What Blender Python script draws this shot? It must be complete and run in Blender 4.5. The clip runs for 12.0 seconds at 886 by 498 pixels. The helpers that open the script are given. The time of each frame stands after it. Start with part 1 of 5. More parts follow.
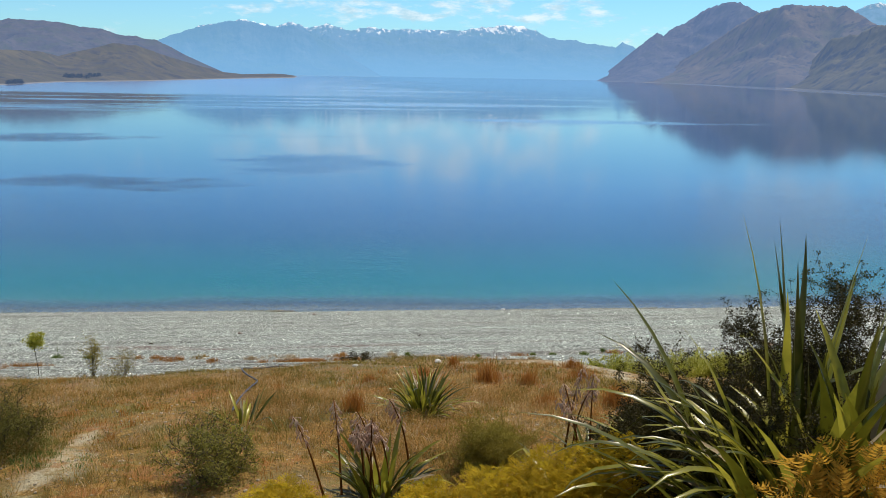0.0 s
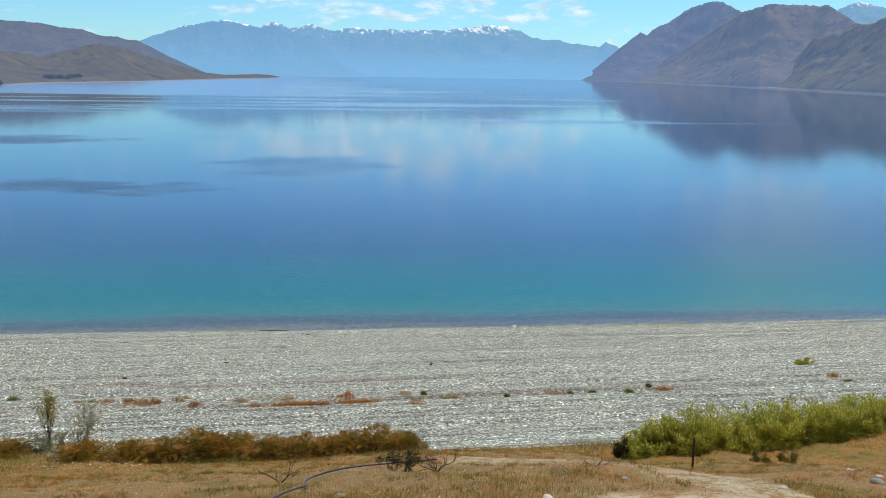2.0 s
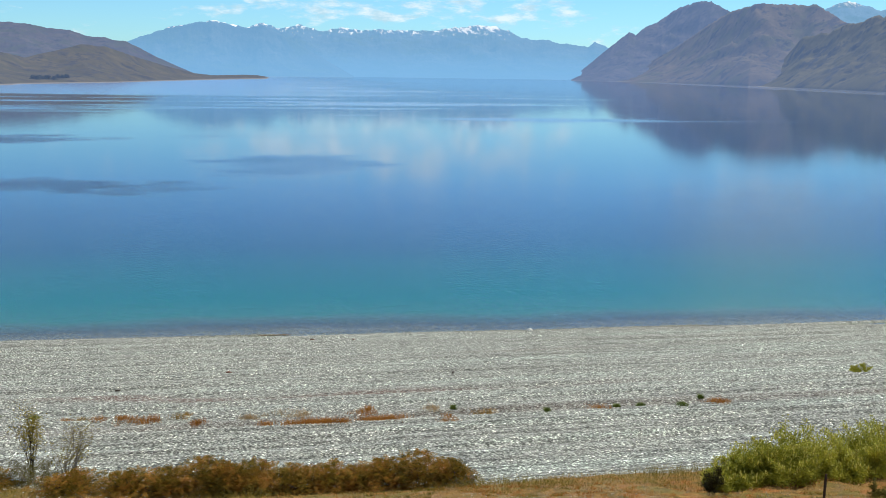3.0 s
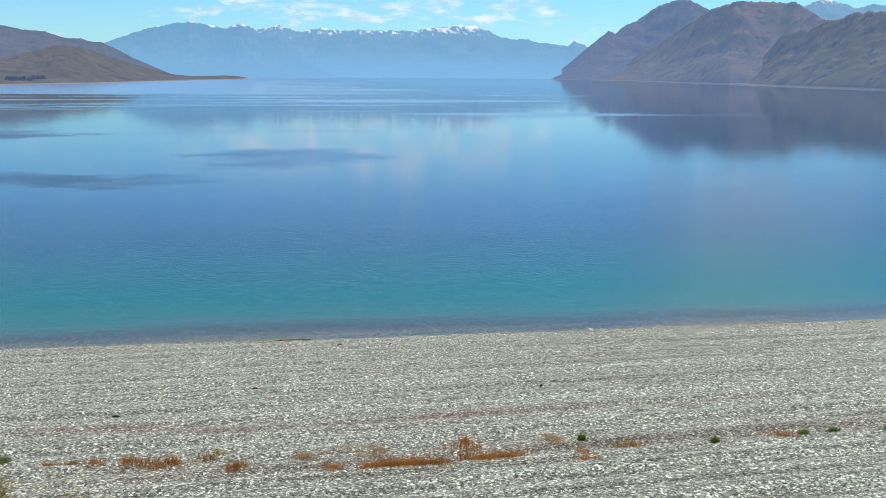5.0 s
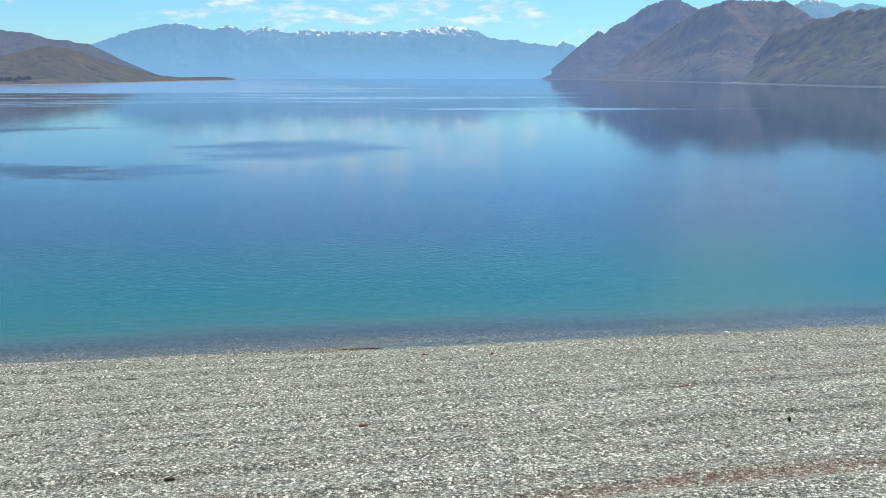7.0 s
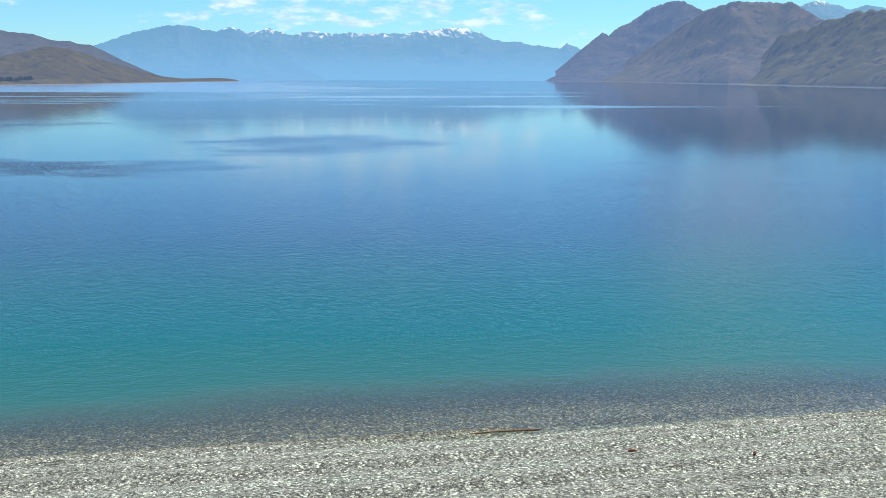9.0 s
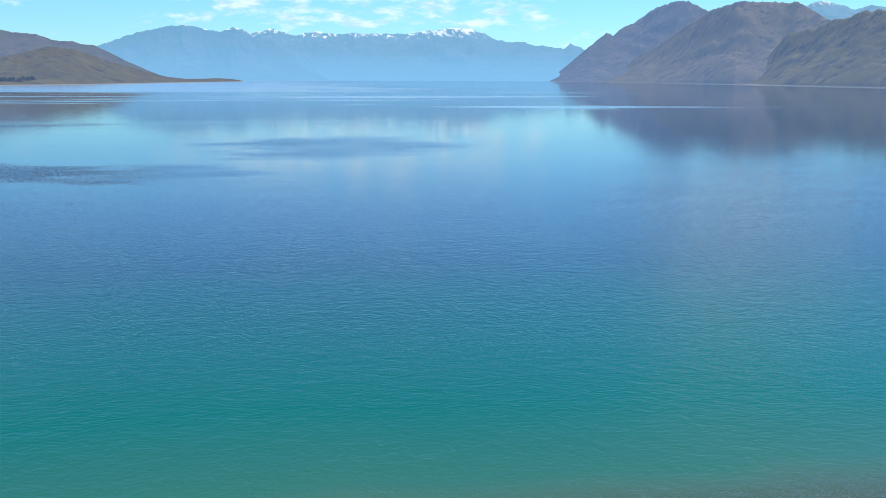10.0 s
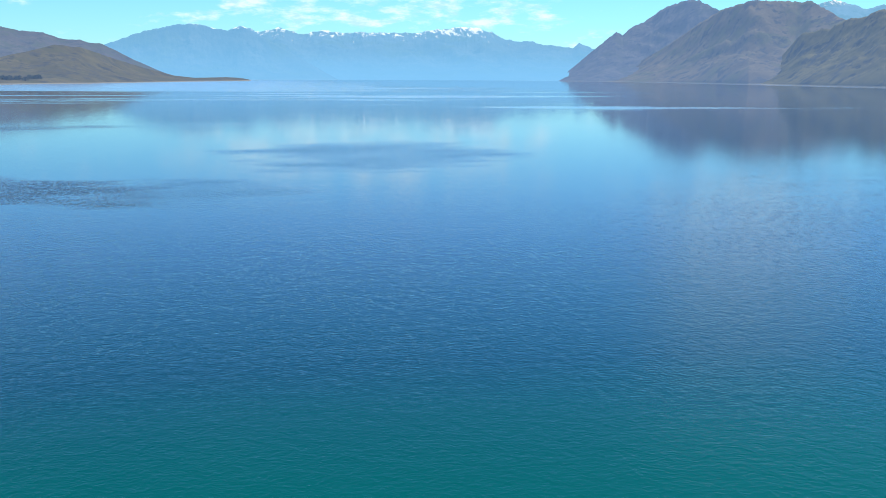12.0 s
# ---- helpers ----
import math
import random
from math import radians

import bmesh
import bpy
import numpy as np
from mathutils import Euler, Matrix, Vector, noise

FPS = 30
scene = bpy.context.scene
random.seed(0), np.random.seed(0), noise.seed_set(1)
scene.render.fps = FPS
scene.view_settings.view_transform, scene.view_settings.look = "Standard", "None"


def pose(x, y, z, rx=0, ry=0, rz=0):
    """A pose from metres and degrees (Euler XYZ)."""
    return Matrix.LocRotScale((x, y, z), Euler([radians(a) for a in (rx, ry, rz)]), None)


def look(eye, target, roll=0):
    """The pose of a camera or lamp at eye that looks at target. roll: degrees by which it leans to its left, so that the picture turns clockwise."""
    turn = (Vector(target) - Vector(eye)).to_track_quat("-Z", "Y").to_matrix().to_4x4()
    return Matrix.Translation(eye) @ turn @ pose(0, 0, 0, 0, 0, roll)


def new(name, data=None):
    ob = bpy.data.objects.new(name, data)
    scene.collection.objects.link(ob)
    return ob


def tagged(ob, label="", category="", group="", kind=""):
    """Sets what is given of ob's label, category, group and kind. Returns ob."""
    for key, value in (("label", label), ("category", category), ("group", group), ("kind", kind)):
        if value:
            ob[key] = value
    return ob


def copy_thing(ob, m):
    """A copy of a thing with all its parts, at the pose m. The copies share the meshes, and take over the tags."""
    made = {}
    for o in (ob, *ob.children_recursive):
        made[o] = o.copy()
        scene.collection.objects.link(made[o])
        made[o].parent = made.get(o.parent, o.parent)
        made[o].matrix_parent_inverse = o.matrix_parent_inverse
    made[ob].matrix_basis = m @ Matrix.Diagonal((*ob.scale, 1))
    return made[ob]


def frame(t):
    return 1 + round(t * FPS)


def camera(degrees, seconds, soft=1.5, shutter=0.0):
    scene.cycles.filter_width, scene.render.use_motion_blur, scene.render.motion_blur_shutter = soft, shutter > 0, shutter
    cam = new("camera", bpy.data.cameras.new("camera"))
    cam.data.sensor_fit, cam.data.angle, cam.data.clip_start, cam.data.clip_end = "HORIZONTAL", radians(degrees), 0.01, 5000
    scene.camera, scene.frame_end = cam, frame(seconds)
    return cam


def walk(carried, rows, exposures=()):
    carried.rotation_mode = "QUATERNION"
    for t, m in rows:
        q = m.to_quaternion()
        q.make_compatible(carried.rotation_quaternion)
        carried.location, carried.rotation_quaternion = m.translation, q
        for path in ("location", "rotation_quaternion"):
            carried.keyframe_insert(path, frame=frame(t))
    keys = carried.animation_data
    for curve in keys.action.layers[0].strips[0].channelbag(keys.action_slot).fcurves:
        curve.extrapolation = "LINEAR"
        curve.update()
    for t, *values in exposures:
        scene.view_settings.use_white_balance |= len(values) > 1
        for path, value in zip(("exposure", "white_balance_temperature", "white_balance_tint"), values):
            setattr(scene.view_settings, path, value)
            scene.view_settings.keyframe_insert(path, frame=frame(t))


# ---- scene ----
cam = camera(50.0, 12.0, soft=0.75)
PATH = [
    (0, look((5.494, -79.900, 20.359), (8.588, -60.486, 16.681), 1.09)),
    (0.5, look((5.788, -78.381, 20.257), (8.909, -58.971, 16.585), 1.17)),
    (1, look((5.741, -76.611, 20.147), (8.939, -57.211, 16.481), 1.04)),
    (1.5, look((5.440, -74.700, 20.173), (8.753, -55.320, 16.506), 1.06)),
    (2, look((4.976, -72.724, 19.974), (8.392, -53.362, 16.306), 0.93)),
    (2.5, look((4.500, -70.543, 19.652), (8.024, -51.199, 15.992), 0.81)),
    (3, look((4.105, -68.241, 19.035), (7.736, -48.916, 15.379), 0.80)),
    (3.2, look((3.974, -67.299, 18.786), (7.619, -47.980, 15.113), 0.82)),
    (4.8, look((2.175, -58.968, 16.642), (6.163, -39.712, 12.995), 0.44)),
    (5.5, look((1.112, -54.840, 15.623), (5.226, -35.607, 11.996), 0.40)),
    (6, look((0.292, -51.646, 14.774), (4.477, -32.427, 11.153), 0.29)),
    (6.5, look((-0.503, -48.340, 13.957), (3.720, -29.128, 10.343), 0.23)),
    (7, look((-1.236, -44.943, 13.250), (3.021, -25.737, 9.641), 0.17)),
    (9, look((-3.436, -26.999, 10.776), (0.790, -7.777, 7.218), 0.22)),
    (9.5, look((-3.617, -21.722, 10.472), (0.579, -2.492, 6.922), 0.19)),
    (10, look((-4.417, -16.622, 10.412), (-0.249, 2.614, 6.863), 0.21)),
    (10.5, look((-5.217, -11.522, 10.352), (-1.084, 7.721, 6.799), 0.21)),
    (11, look((-6.017, -6.422, 10.292), (-1.915, 12.828, 6.739), 0.21)),
    (11.5, look((-6.817, -1.322, 10.232), (-2.742, 17.932, 6.670), 0.31)),
    (12, look((-7.617, 3.778, 10.172), (-3.568, 23.038, 6.610), 0.31)),
]
SKY, SKY_TINT, SKY_TINT_UP, CLOUD, RIPPLE = 0.12, (0.56, 0.93, 1.17), (0.40, 0.82, 1.14), (7.8, 8.5, 8.9), 0.9
CLOUD_GREY = (4.6, 6.4, 7.4)
SKY_TINT_TOP = (1.40, 1.12, 0.86)
SKY_TINT_MID = (0.68, 0.97, 1.38)
walk(cam, PATH, exposures=((0.0, -0.03, 6500, 10), (7.0, 0.0, 6500, 9), (9.5, 0.09, 6400, 7), (12.0, 0.23, 6260, 2)))

# ---- world, sun ----
SUN_EL, SUN_AZ = radians(62), radians(50)
world = bpy.data.worlds.new("world")
scene.world = world
world.use_nodes = True


class Nodes:
    """Small helper to wire a node tree."""

    def __init__(self, tree):
        self.t = tree
        tree.nodes.clear()

    def n(self, kind, ins=None, **props):
        node = self.t.nodes.new(kind)
        for k, v in props.items():
            setattr(node, k, v)
        for k, v in (ins or {}).items():
            if isinstance(v, bpy.types.NodeSocket):
                self.t.links.new(v, node.inputs[k])
            else:
                node.inputs[k].default_value = v
        return node

    def math(self, op, a, b=0.0, c=0.0, clamp=False):
        return self.n("ShaderNodeMath", {0: a, 1: b, 2: c}, operation=op, use_clamp=clamp).outputs[0]

    def step(self, v, lo, hi, a=0.0, b=1.0):
        return self.n("ShaderNodeMapRange", {0: v, 1: lo, 2: hi, 3: a, 4: b}, interpolation_type="SMOOTHSTEP").outputs[0]

    def mix(self, f, a, b, mode="MIX"):
        m = self.n("ShaderNodeMix", data_type="RGBA", blend_type=mode)
        for s, v in ((m.inputs[0], f), (m.inputs[6], a), (m.inputs[7], b)):
            if isinstance(v, bpy.types.NodeSocket):
                self.t.links.new(v, s)
            else:
                s.default_value = v if isinstance(v, (int, float)) else (*v, 1)
        return m.outputs[2]

    def noise(self, vec, scale, detail=3.0, rough=0.55, out=0, distort=0.0):
        return self.n("ShaderNodeTexNoise", {"Vector": vec, "Scale": scale, "Detail": detail, "Roughness": rough, "Distortion": distort}).outputs[out]

    def scaled(self, vec, x, y, z):
        return self.n("ShaderNodeVectorMath", {0: vec, 1: (x, y, z)}, operation="MULTIPLY").outputs[0]

    def ramp(self, f, stops):
        r = self.n("ShaderNodeValToRGB", {0: f})
        e = r.color_ramp.elements
        e[0].position, e[0].color = stops[0][0], (*stops[0][1], 1)
        e[1].position, e[1].color = stops[-1][0], (*stops[-1][1], 1)
        for p, c in stops[1:-1]:
            e.new(p).color = (*c, 1)
        return r.outputs[0]


w = Nodes(world.node_tree)
sky = w.n("ShaderNodeTexSky", sky_type="NISHITA", sun_disc=False, sun_elevation=SUN_EL, sun_rotation=SUN_AZ, altitude=400.0, air_density=1.0, dust_density=0.2, ozone_density=3.0).outputs[0]
way = w.n("ShaderNodeTexCoord").outputs["Generated"]
sep = w.n("ShaderNodeSeparateXYZ", {0: way})
tint = w.mix(1.0, sky, w.mix(w.step(sep.outputs[2], 0.52, 0.80), w.mix(w.step(sep.outputs[2], 0.19, 0.31), w.mix(w.step(sep.outputs[2], 0.08, 0.19), SKY_TINT, SKY_TINT_MID), SKY_TINT_UP), SKY_TINT_TOP), "MULTIPLY")
# neutral fill added from the unseen sky behind, taking the blue out of shade
tint = w.mix(w.step(sep.outputs[1], 0.35, -0.25), tint, w.mix(1.0, sky, SKY_TINT_TOP, "MULTIPLY"))
azim = w.math("ARCTAN2", sep.outputs[0], sep.outputs[1])
elev = w.math("ARCSINE", sep.outputs[2])
cloud_at = w.n("ShaderNodeCombineXYZ", {0: w.math("MULTIPLY", azim, 1.0), 1: w.math("MULTIPLY", elev, 2.9), 2: 0.37}).outputs[0]
puff = w.noise(cloud_at, 27.0, 8.0, 0.62)
field = w.noise(cloud_at, 7.0, 2.0, 0.5)
# a cumulus band over the head of the lake, a heap over the eastern mountains, scattered fair-weather puffs elsewhere
band = w.math("MULTIPLY", w.step(azim, -0.10, 0.02), w.step(azim, 0.36, 0.24))
band = w.math("MULTIPLY", band, w.math("MULTIPLY", w.step(elev, 0.036, 0.060), w.step(elev, 0.125, 0.085)))
heap = w.math("MULTIPLY", w.math("MULTIPLY", w.step(azim, 0.32, 0.50), w.step(azim, 0.72, 0.54)), w.math("MULTIPLY", w.step(elev, 0.09, 0.12), w.step(elev, 0.30, 0.20)))
heap = w.math("ADD", heap, w.math("MULTIPLY", w.math("MULTIPLY", w.step(azim, -0.34, -0.26, 0.0, 0.5), w.step(azim, -0.08, -0.18)), w.math("MULTIPLY", w.step(elev, 0.12, 0.15), w.step(elev, 0.26, 0.20))))
amount = w.math("ADD", w.math("MULTIPLY", w.math("ADD", band, w.math("MULTIPLY", heap, 0.95)), 0.155), w.math("ADD", w.math("MULTIPLY", field, 0.28), w.math("MULTIPLY", puff, 0.77)))
cover = w.step(amount, 0.58, 0.76, 0.0, 0.78)
cover = w.math("MULTIPLY", w.math("MULTIPLY", cover, w.step(elev, 0.018, 0.034)), w.step(elev, 0.52, 0.32, 0.3, 1.0))
shade = w.step(w.noise(cloud_at, 46.0, 5.0, 0.6), 0.36, 0.62)
out = w.mix(cover, tint, w.mix(shade, CLOUD_GREY, CLOUD))
bg = w.n("ShaderNodeBackground", {"Color": out, "Strength": SKY})
w.n("ShaderNodeOutputWorld", {0: bg.outputs[0]})

sun = new("sun", bpy.data.lights.new("sun", "SUN"))
sun.data.energy, sun.data.angle, sun.data.color = 4.6, radians(0.55), (1.0, 0.92, 0.78)
sun.matrix_world = look((math.sin(SUN_AZ) * math.cos(SUN_EL) * 100, math.cos(SUN_AZ) * math.cos(SUN_EL) * 100, math.sin(SUN_EL) * 100), (0, 0, 0))


# ---- materials ----
def material(name, rough=0.8, spec=0.3):
    m = bpy.data.materials.new(name)
    m.use_nodes = True
    k = Nodes(m.node_tree)
    b = k.n("ShaderNodeBsdfPrincipled", {"Roughness": rough, "Specular IOR Level": spec})
    k.n("ShaderNodeOutputMaterial", {0: b.outputs[0]})
    k.at = k.n("ShaderNodeNewGeometry").outputs["Position"]
    return m, k, b


def wire(k, b, key, v):
    k.t.links.new(v, b.inputs[key])


def bumped(k, b, height, strength=0.5, dist=0.02):
    wire(k, b, "Normal", k.n("ShaderNodeBump", {"Strength": strength, "Distance": dist, "Height": height}).outputs[0])


def plain(name, lo, hi, rough=0.7, grain=30.0, spec=0.3, thin=0.0, obj_vary=True):
    """A two-tone material with grain, large stains and a shade of its own for each piece."""
    m, k, b = material(name, rough, spec)
    tex = k.n("ShaderNodeTexCoord").outputs["Object"]
    f = k.math("ADD", k.math("MULTIPLY", k.noise(tex, grain, 4.0), 0.5), k.math("MULTIPLY", k.noise(k.at, 0.9, 4.0), 0.5))
    f = k.step(f, 0.36, 0.64)
    rnd = k.n("ShaderNodeObjectInfo").outputs["Random"] if obj_vary else k.n("ShaderNodeNewGeometry").outputs["Random Per Island"]
    f = k.math("ADD", k.math("MULTIPLY", f, 0.55), k.math("MULTIPLY", rnd, 0.45))
    col = k.mix(f, lo, hi)
    wire(k, b, "Base Color", col)
    if obj_vary and not thin:
        bumped(k, b, k.noise(tex, grain * 2, 3.0), 0.35, 0.01)
    if thin:
        b.inputs["Transmission Weight"].default_value = 0.0
        tr = k.n("ShaderNodeBsdfTranslucent", {"Color": col})
        mx = k.n("ShaderNodeMixShader", {0: thin, 1: b.outputs[0], 2: tr.outputs[0]})
        end = [o for o in k.t.nodes if o.type == "OUTPUT_MATERIAL"][0]
        k.t.links.new(mx.outputs[0], end.inputs[0])
    return m


def grass_material(name, tones):
    """Blades whose colour drifts in patches over the bank and differs from blade to blade."""
    m, k, b = material(name, 0.75, 0.2)
    f = k.math("ADD", k.math("MULTIPLY", k.noise(k.at, 1.9, 6.0, 0.72), 2.0), k.math("MULTIPLY", k.n("ShaderNodeNewGeometry").outputs["Random Per Island"], 0.5))
    col = k.ramp(k.math("SUBTRACT", f, 0.75), tones)
    wire(k, b, "Base Color", col)
    tr = k.n("ShaderNodeBsdfTranslucent", {"Color": col})
    mx = k.n("ShaderNodeMixShader", {0: 0.42, 1: b.outputs[0], 2: tr.outputs[0]})
    end = [o for o in k.t.nodes if o.type == "OUTPUT_MATERIAL"][0]
    k.t.links.new(mx.outputs[0], end.inputs[0])
    return m


def ground_material():
    m, k, b = material("ground", 0.85, 0.25)
    xyz = k.n("ShaderNodeSeparateXYZ", {0: k.at})
    x, y, z = xyz.outputs
    # pebbles
    cell = k.n("ShaderNodeTexVoronoi", {"Vector": k.scaled(k.at, 1, 1, 0.6), "Scale": 24.0, "Randomness": 1.0})
    tone = k.n("ShaderNodeSeparateColor", {0: cell.outputs["Color"]}).outputs[0]
    gravel = k.ramp(tone, [(0.0, (0.07, 0.072, 0.058)), (0.3, (0.26, 0.27, 0.225)), (0.65, (0.45, 0.465, 0.395)), (0.88, (0.66, 0.67, 0.58)), (1.0, (0.90, 0.88, 0.78))])
    fine = k.noise(k.at, 38.0, 2.0, 0.6)
    gravel = k.mix(0.45, gravel, k.ramp(fine, [(0.3, (0.45, 0.45, 0.45)), (0.7, (1.3, 1.3, 1.3))]), "MULTIPLY")
    big = k.n("ShaderNodeTexVoronoi", {"Vector": k.scaled(k.at, 1, 1, 0.6), "Scale": 13.0, "Randomness": 1.0})
    cobble = k.n("ShaderNodeSeparateColor", {0: big.outputs["Color"]}).outputs[1]
    gravel = k.mix(0.85, gravel, k.ramp(cobble, [(0.0, (0.30, 0.30, 0.295)), (0.30, (0.70, 0.70, 0.69)), (0.66, (1.12, 1.13, 1.11)), (0.84, (1.6, 1.62, 1.6)), (1.0, (2.6, 2.62, 2.57))]), "MULTIPLY")
    # crevice shade painted in: the colour darkens between the larger stones
    gaps = k.step(big.outputs["Distance"], 0.50, 0.82)
    gravel = k.mix(k.math("MULTIPLY", gaps, 0.6), gravel, (0.060, 0.060, 0.052))
    # wave-sorted bands along the shore
    along = k.scaled(k.at, 0.035, 1.0, 0.0)
    bands = k.noise(along, 0.75, 3.0, 0.65, distort=0.3)
    gravel = k.mix(0.75, gravel, k.ramp(bands, [(0.32, (0.66, 0.65, 0.62)), (0.5, (1.0, 1.0, 0.98)), (0.68, (1.20, 1.30, 1.27))]), "MULTIPLY")
    # ridge shading put into the colour as stretched dark and pale streaks
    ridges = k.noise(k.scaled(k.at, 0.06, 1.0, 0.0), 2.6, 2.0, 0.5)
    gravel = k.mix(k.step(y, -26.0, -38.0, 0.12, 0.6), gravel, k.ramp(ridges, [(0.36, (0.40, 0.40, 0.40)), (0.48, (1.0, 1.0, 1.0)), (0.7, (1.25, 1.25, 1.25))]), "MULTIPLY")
    # narrow dark lines along the beach: shade of the wave ridges painted into the gravel
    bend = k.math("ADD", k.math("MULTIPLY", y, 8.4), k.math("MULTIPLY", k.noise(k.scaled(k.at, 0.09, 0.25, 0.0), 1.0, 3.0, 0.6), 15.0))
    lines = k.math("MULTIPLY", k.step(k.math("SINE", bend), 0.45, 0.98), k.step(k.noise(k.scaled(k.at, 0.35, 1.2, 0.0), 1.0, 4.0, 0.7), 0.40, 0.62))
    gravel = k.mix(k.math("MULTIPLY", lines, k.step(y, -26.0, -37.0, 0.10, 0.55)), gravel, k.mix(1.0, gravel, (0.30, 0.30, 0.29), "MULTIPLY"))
    # reddish drift litter in the strand lines
    red = k.n("ShaderNodeAttribute", attribute_name="litter").outputs["Fac"]
    bits = k.step(k.noise(k.scaled(k.at, 2.2, 7.0, 1.0), 2.0, 4.0, 0.7), 0.40, 0.56)
    gravel = k.mix(k.math("MULTIPLY", k.math("MULTIPLY", red, bits), 0.62), gravel, (0.19, 0.085, 0.065))
    crumbs = k.step(k.noise(k.scaled(k.at, 1.0, 2.4, 1.0), 3.2, 4.0, 0.75), 0.62, 0.68)
    gravel = k.mix(k.math("MULTIPLY", crumbs, 0.6), gravel, (0.16, 0.085, 0.07))
    # wet margin and lake bed
    wet = k.step(z, 0.07, -0.02)
    gravel = k.mix(1.0, gravel, (0.93, 0.955, 1.0), "MULTIPLY")
    gravel = k.mix(wet, gravel, k.mix(1.0, gravel, (0.58, 0.58, 0.50), "MULTIPLY"))
    # bank: dry turf over grit
    patch = k.noise(k.at, 0.55, 4.0, 0.6)
    turf = k.ramp(k.math("ADD", k.math("MULTIPLY", k.noise(k.at, 4.0, 5.0, 0.7), 0.4), k.math("MULTIPLY", k.noise(k.at, 26.0, 4.0, 0.75), 0.6)), [(0.36, (0.070, 0.042, 0.009)), (0.5, (0.22, 0.125, 0.026)), (0.63, (0.44, 0.26, 0.06))])
    green = k.mix(k.noise(k.at, 9.0, 4.0), (0.10, 0.085, 0.016), (0.26, 0.19, 0.045))
    turf = k.mix(k.step(patch, 0.50, 0.58), turf, green)
    blot = k.noise(k.at, 1.7, 5.0, 0.7)
    turf = k.mix(k.math("MULTIPLY", k.step(blot, 0.53, 0.60), 0.8), turf, k.mix(fine, (0.20, 0.075, 0.016), (0.40, 0.17, 0.04)))
    turf = k.mix(k.math("MULTIPLY", k.step(blot, 0.46, 0.38), 0.8), turf, k.mix(fine, (0.045, 0.038, 0.008), (0.15, 0.12, 0.022)))
    grit = k.mix(k.noise(k.at, 24.0, 4.0, 0.7), (0.12, 0.072, 0.028), (0.36, 0.235, 0.11))
    bare = k.n("ShaderNodeAttribute", attribute_name="bare").outputs["Fac"]
    bare = k.math("ADD", bare, k.math("MULTIPLY", k.step(k.noise(k.scaled(k.at, 0.9, 0.9, 0.9), 1.3, 4.0, 0.65), 0.50, 0.66), 0.40), clamp=True)
    speck = k.step(k.n("ShaderNodeTexVoronoi", {"Vector": k.at, "Scale": 16.0}).outputs["Distance"], 0.16, 0.10)
    grit = k.mix(speck, grit, (0.46, 0.42, 0.34))
    track = k.n("ShaderNodeAttribute", attribute_name="track").outputs["Fac"]
    clay = k.mix(k.noise(k.at, 14.0, 7.0, 0.85), (0.20, 0.165, 0.10), (0.70, 0.63, 0.43))
    bank = k.mix(bare, turf, grit)
    bank = k.mix(k.math("MULTIPLY", track, k.step(k.noise(k.at, 2.6, 7.0, 0.8), 0.40, 0.56)), bank, clay)
    edge = k.n("ShaderNodeAttribute", attribute_name="bank").outputs["Fac"]
    onbank = k.step(k.math("ADD", edge, k.math("MULTIPLY", k.noise(k.at, 1.6, 5.0, 0.65), 0.9)), 0.88, 1.02)
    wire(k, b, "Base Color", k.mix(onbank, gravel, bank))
    h1 = k.math("MULTIPLY", k.math("SUBTRACT", 0.6, cell.outputs["Distance"]), 1.0)
    h2 = k.math("ADD", k.noise(k.at, 22.0, 4.0, 0.7), k.math("MULTIPLY", k.noise(k.at, 3.0, 3.0), 2.0))
    h = k.n("ShaderNodeMix", {0: onbank, 2: h1, 3: h2}, data_type="FLOAT").outputs[0]
    bumped(k, b, h, 1.0, 0.045)
    return m


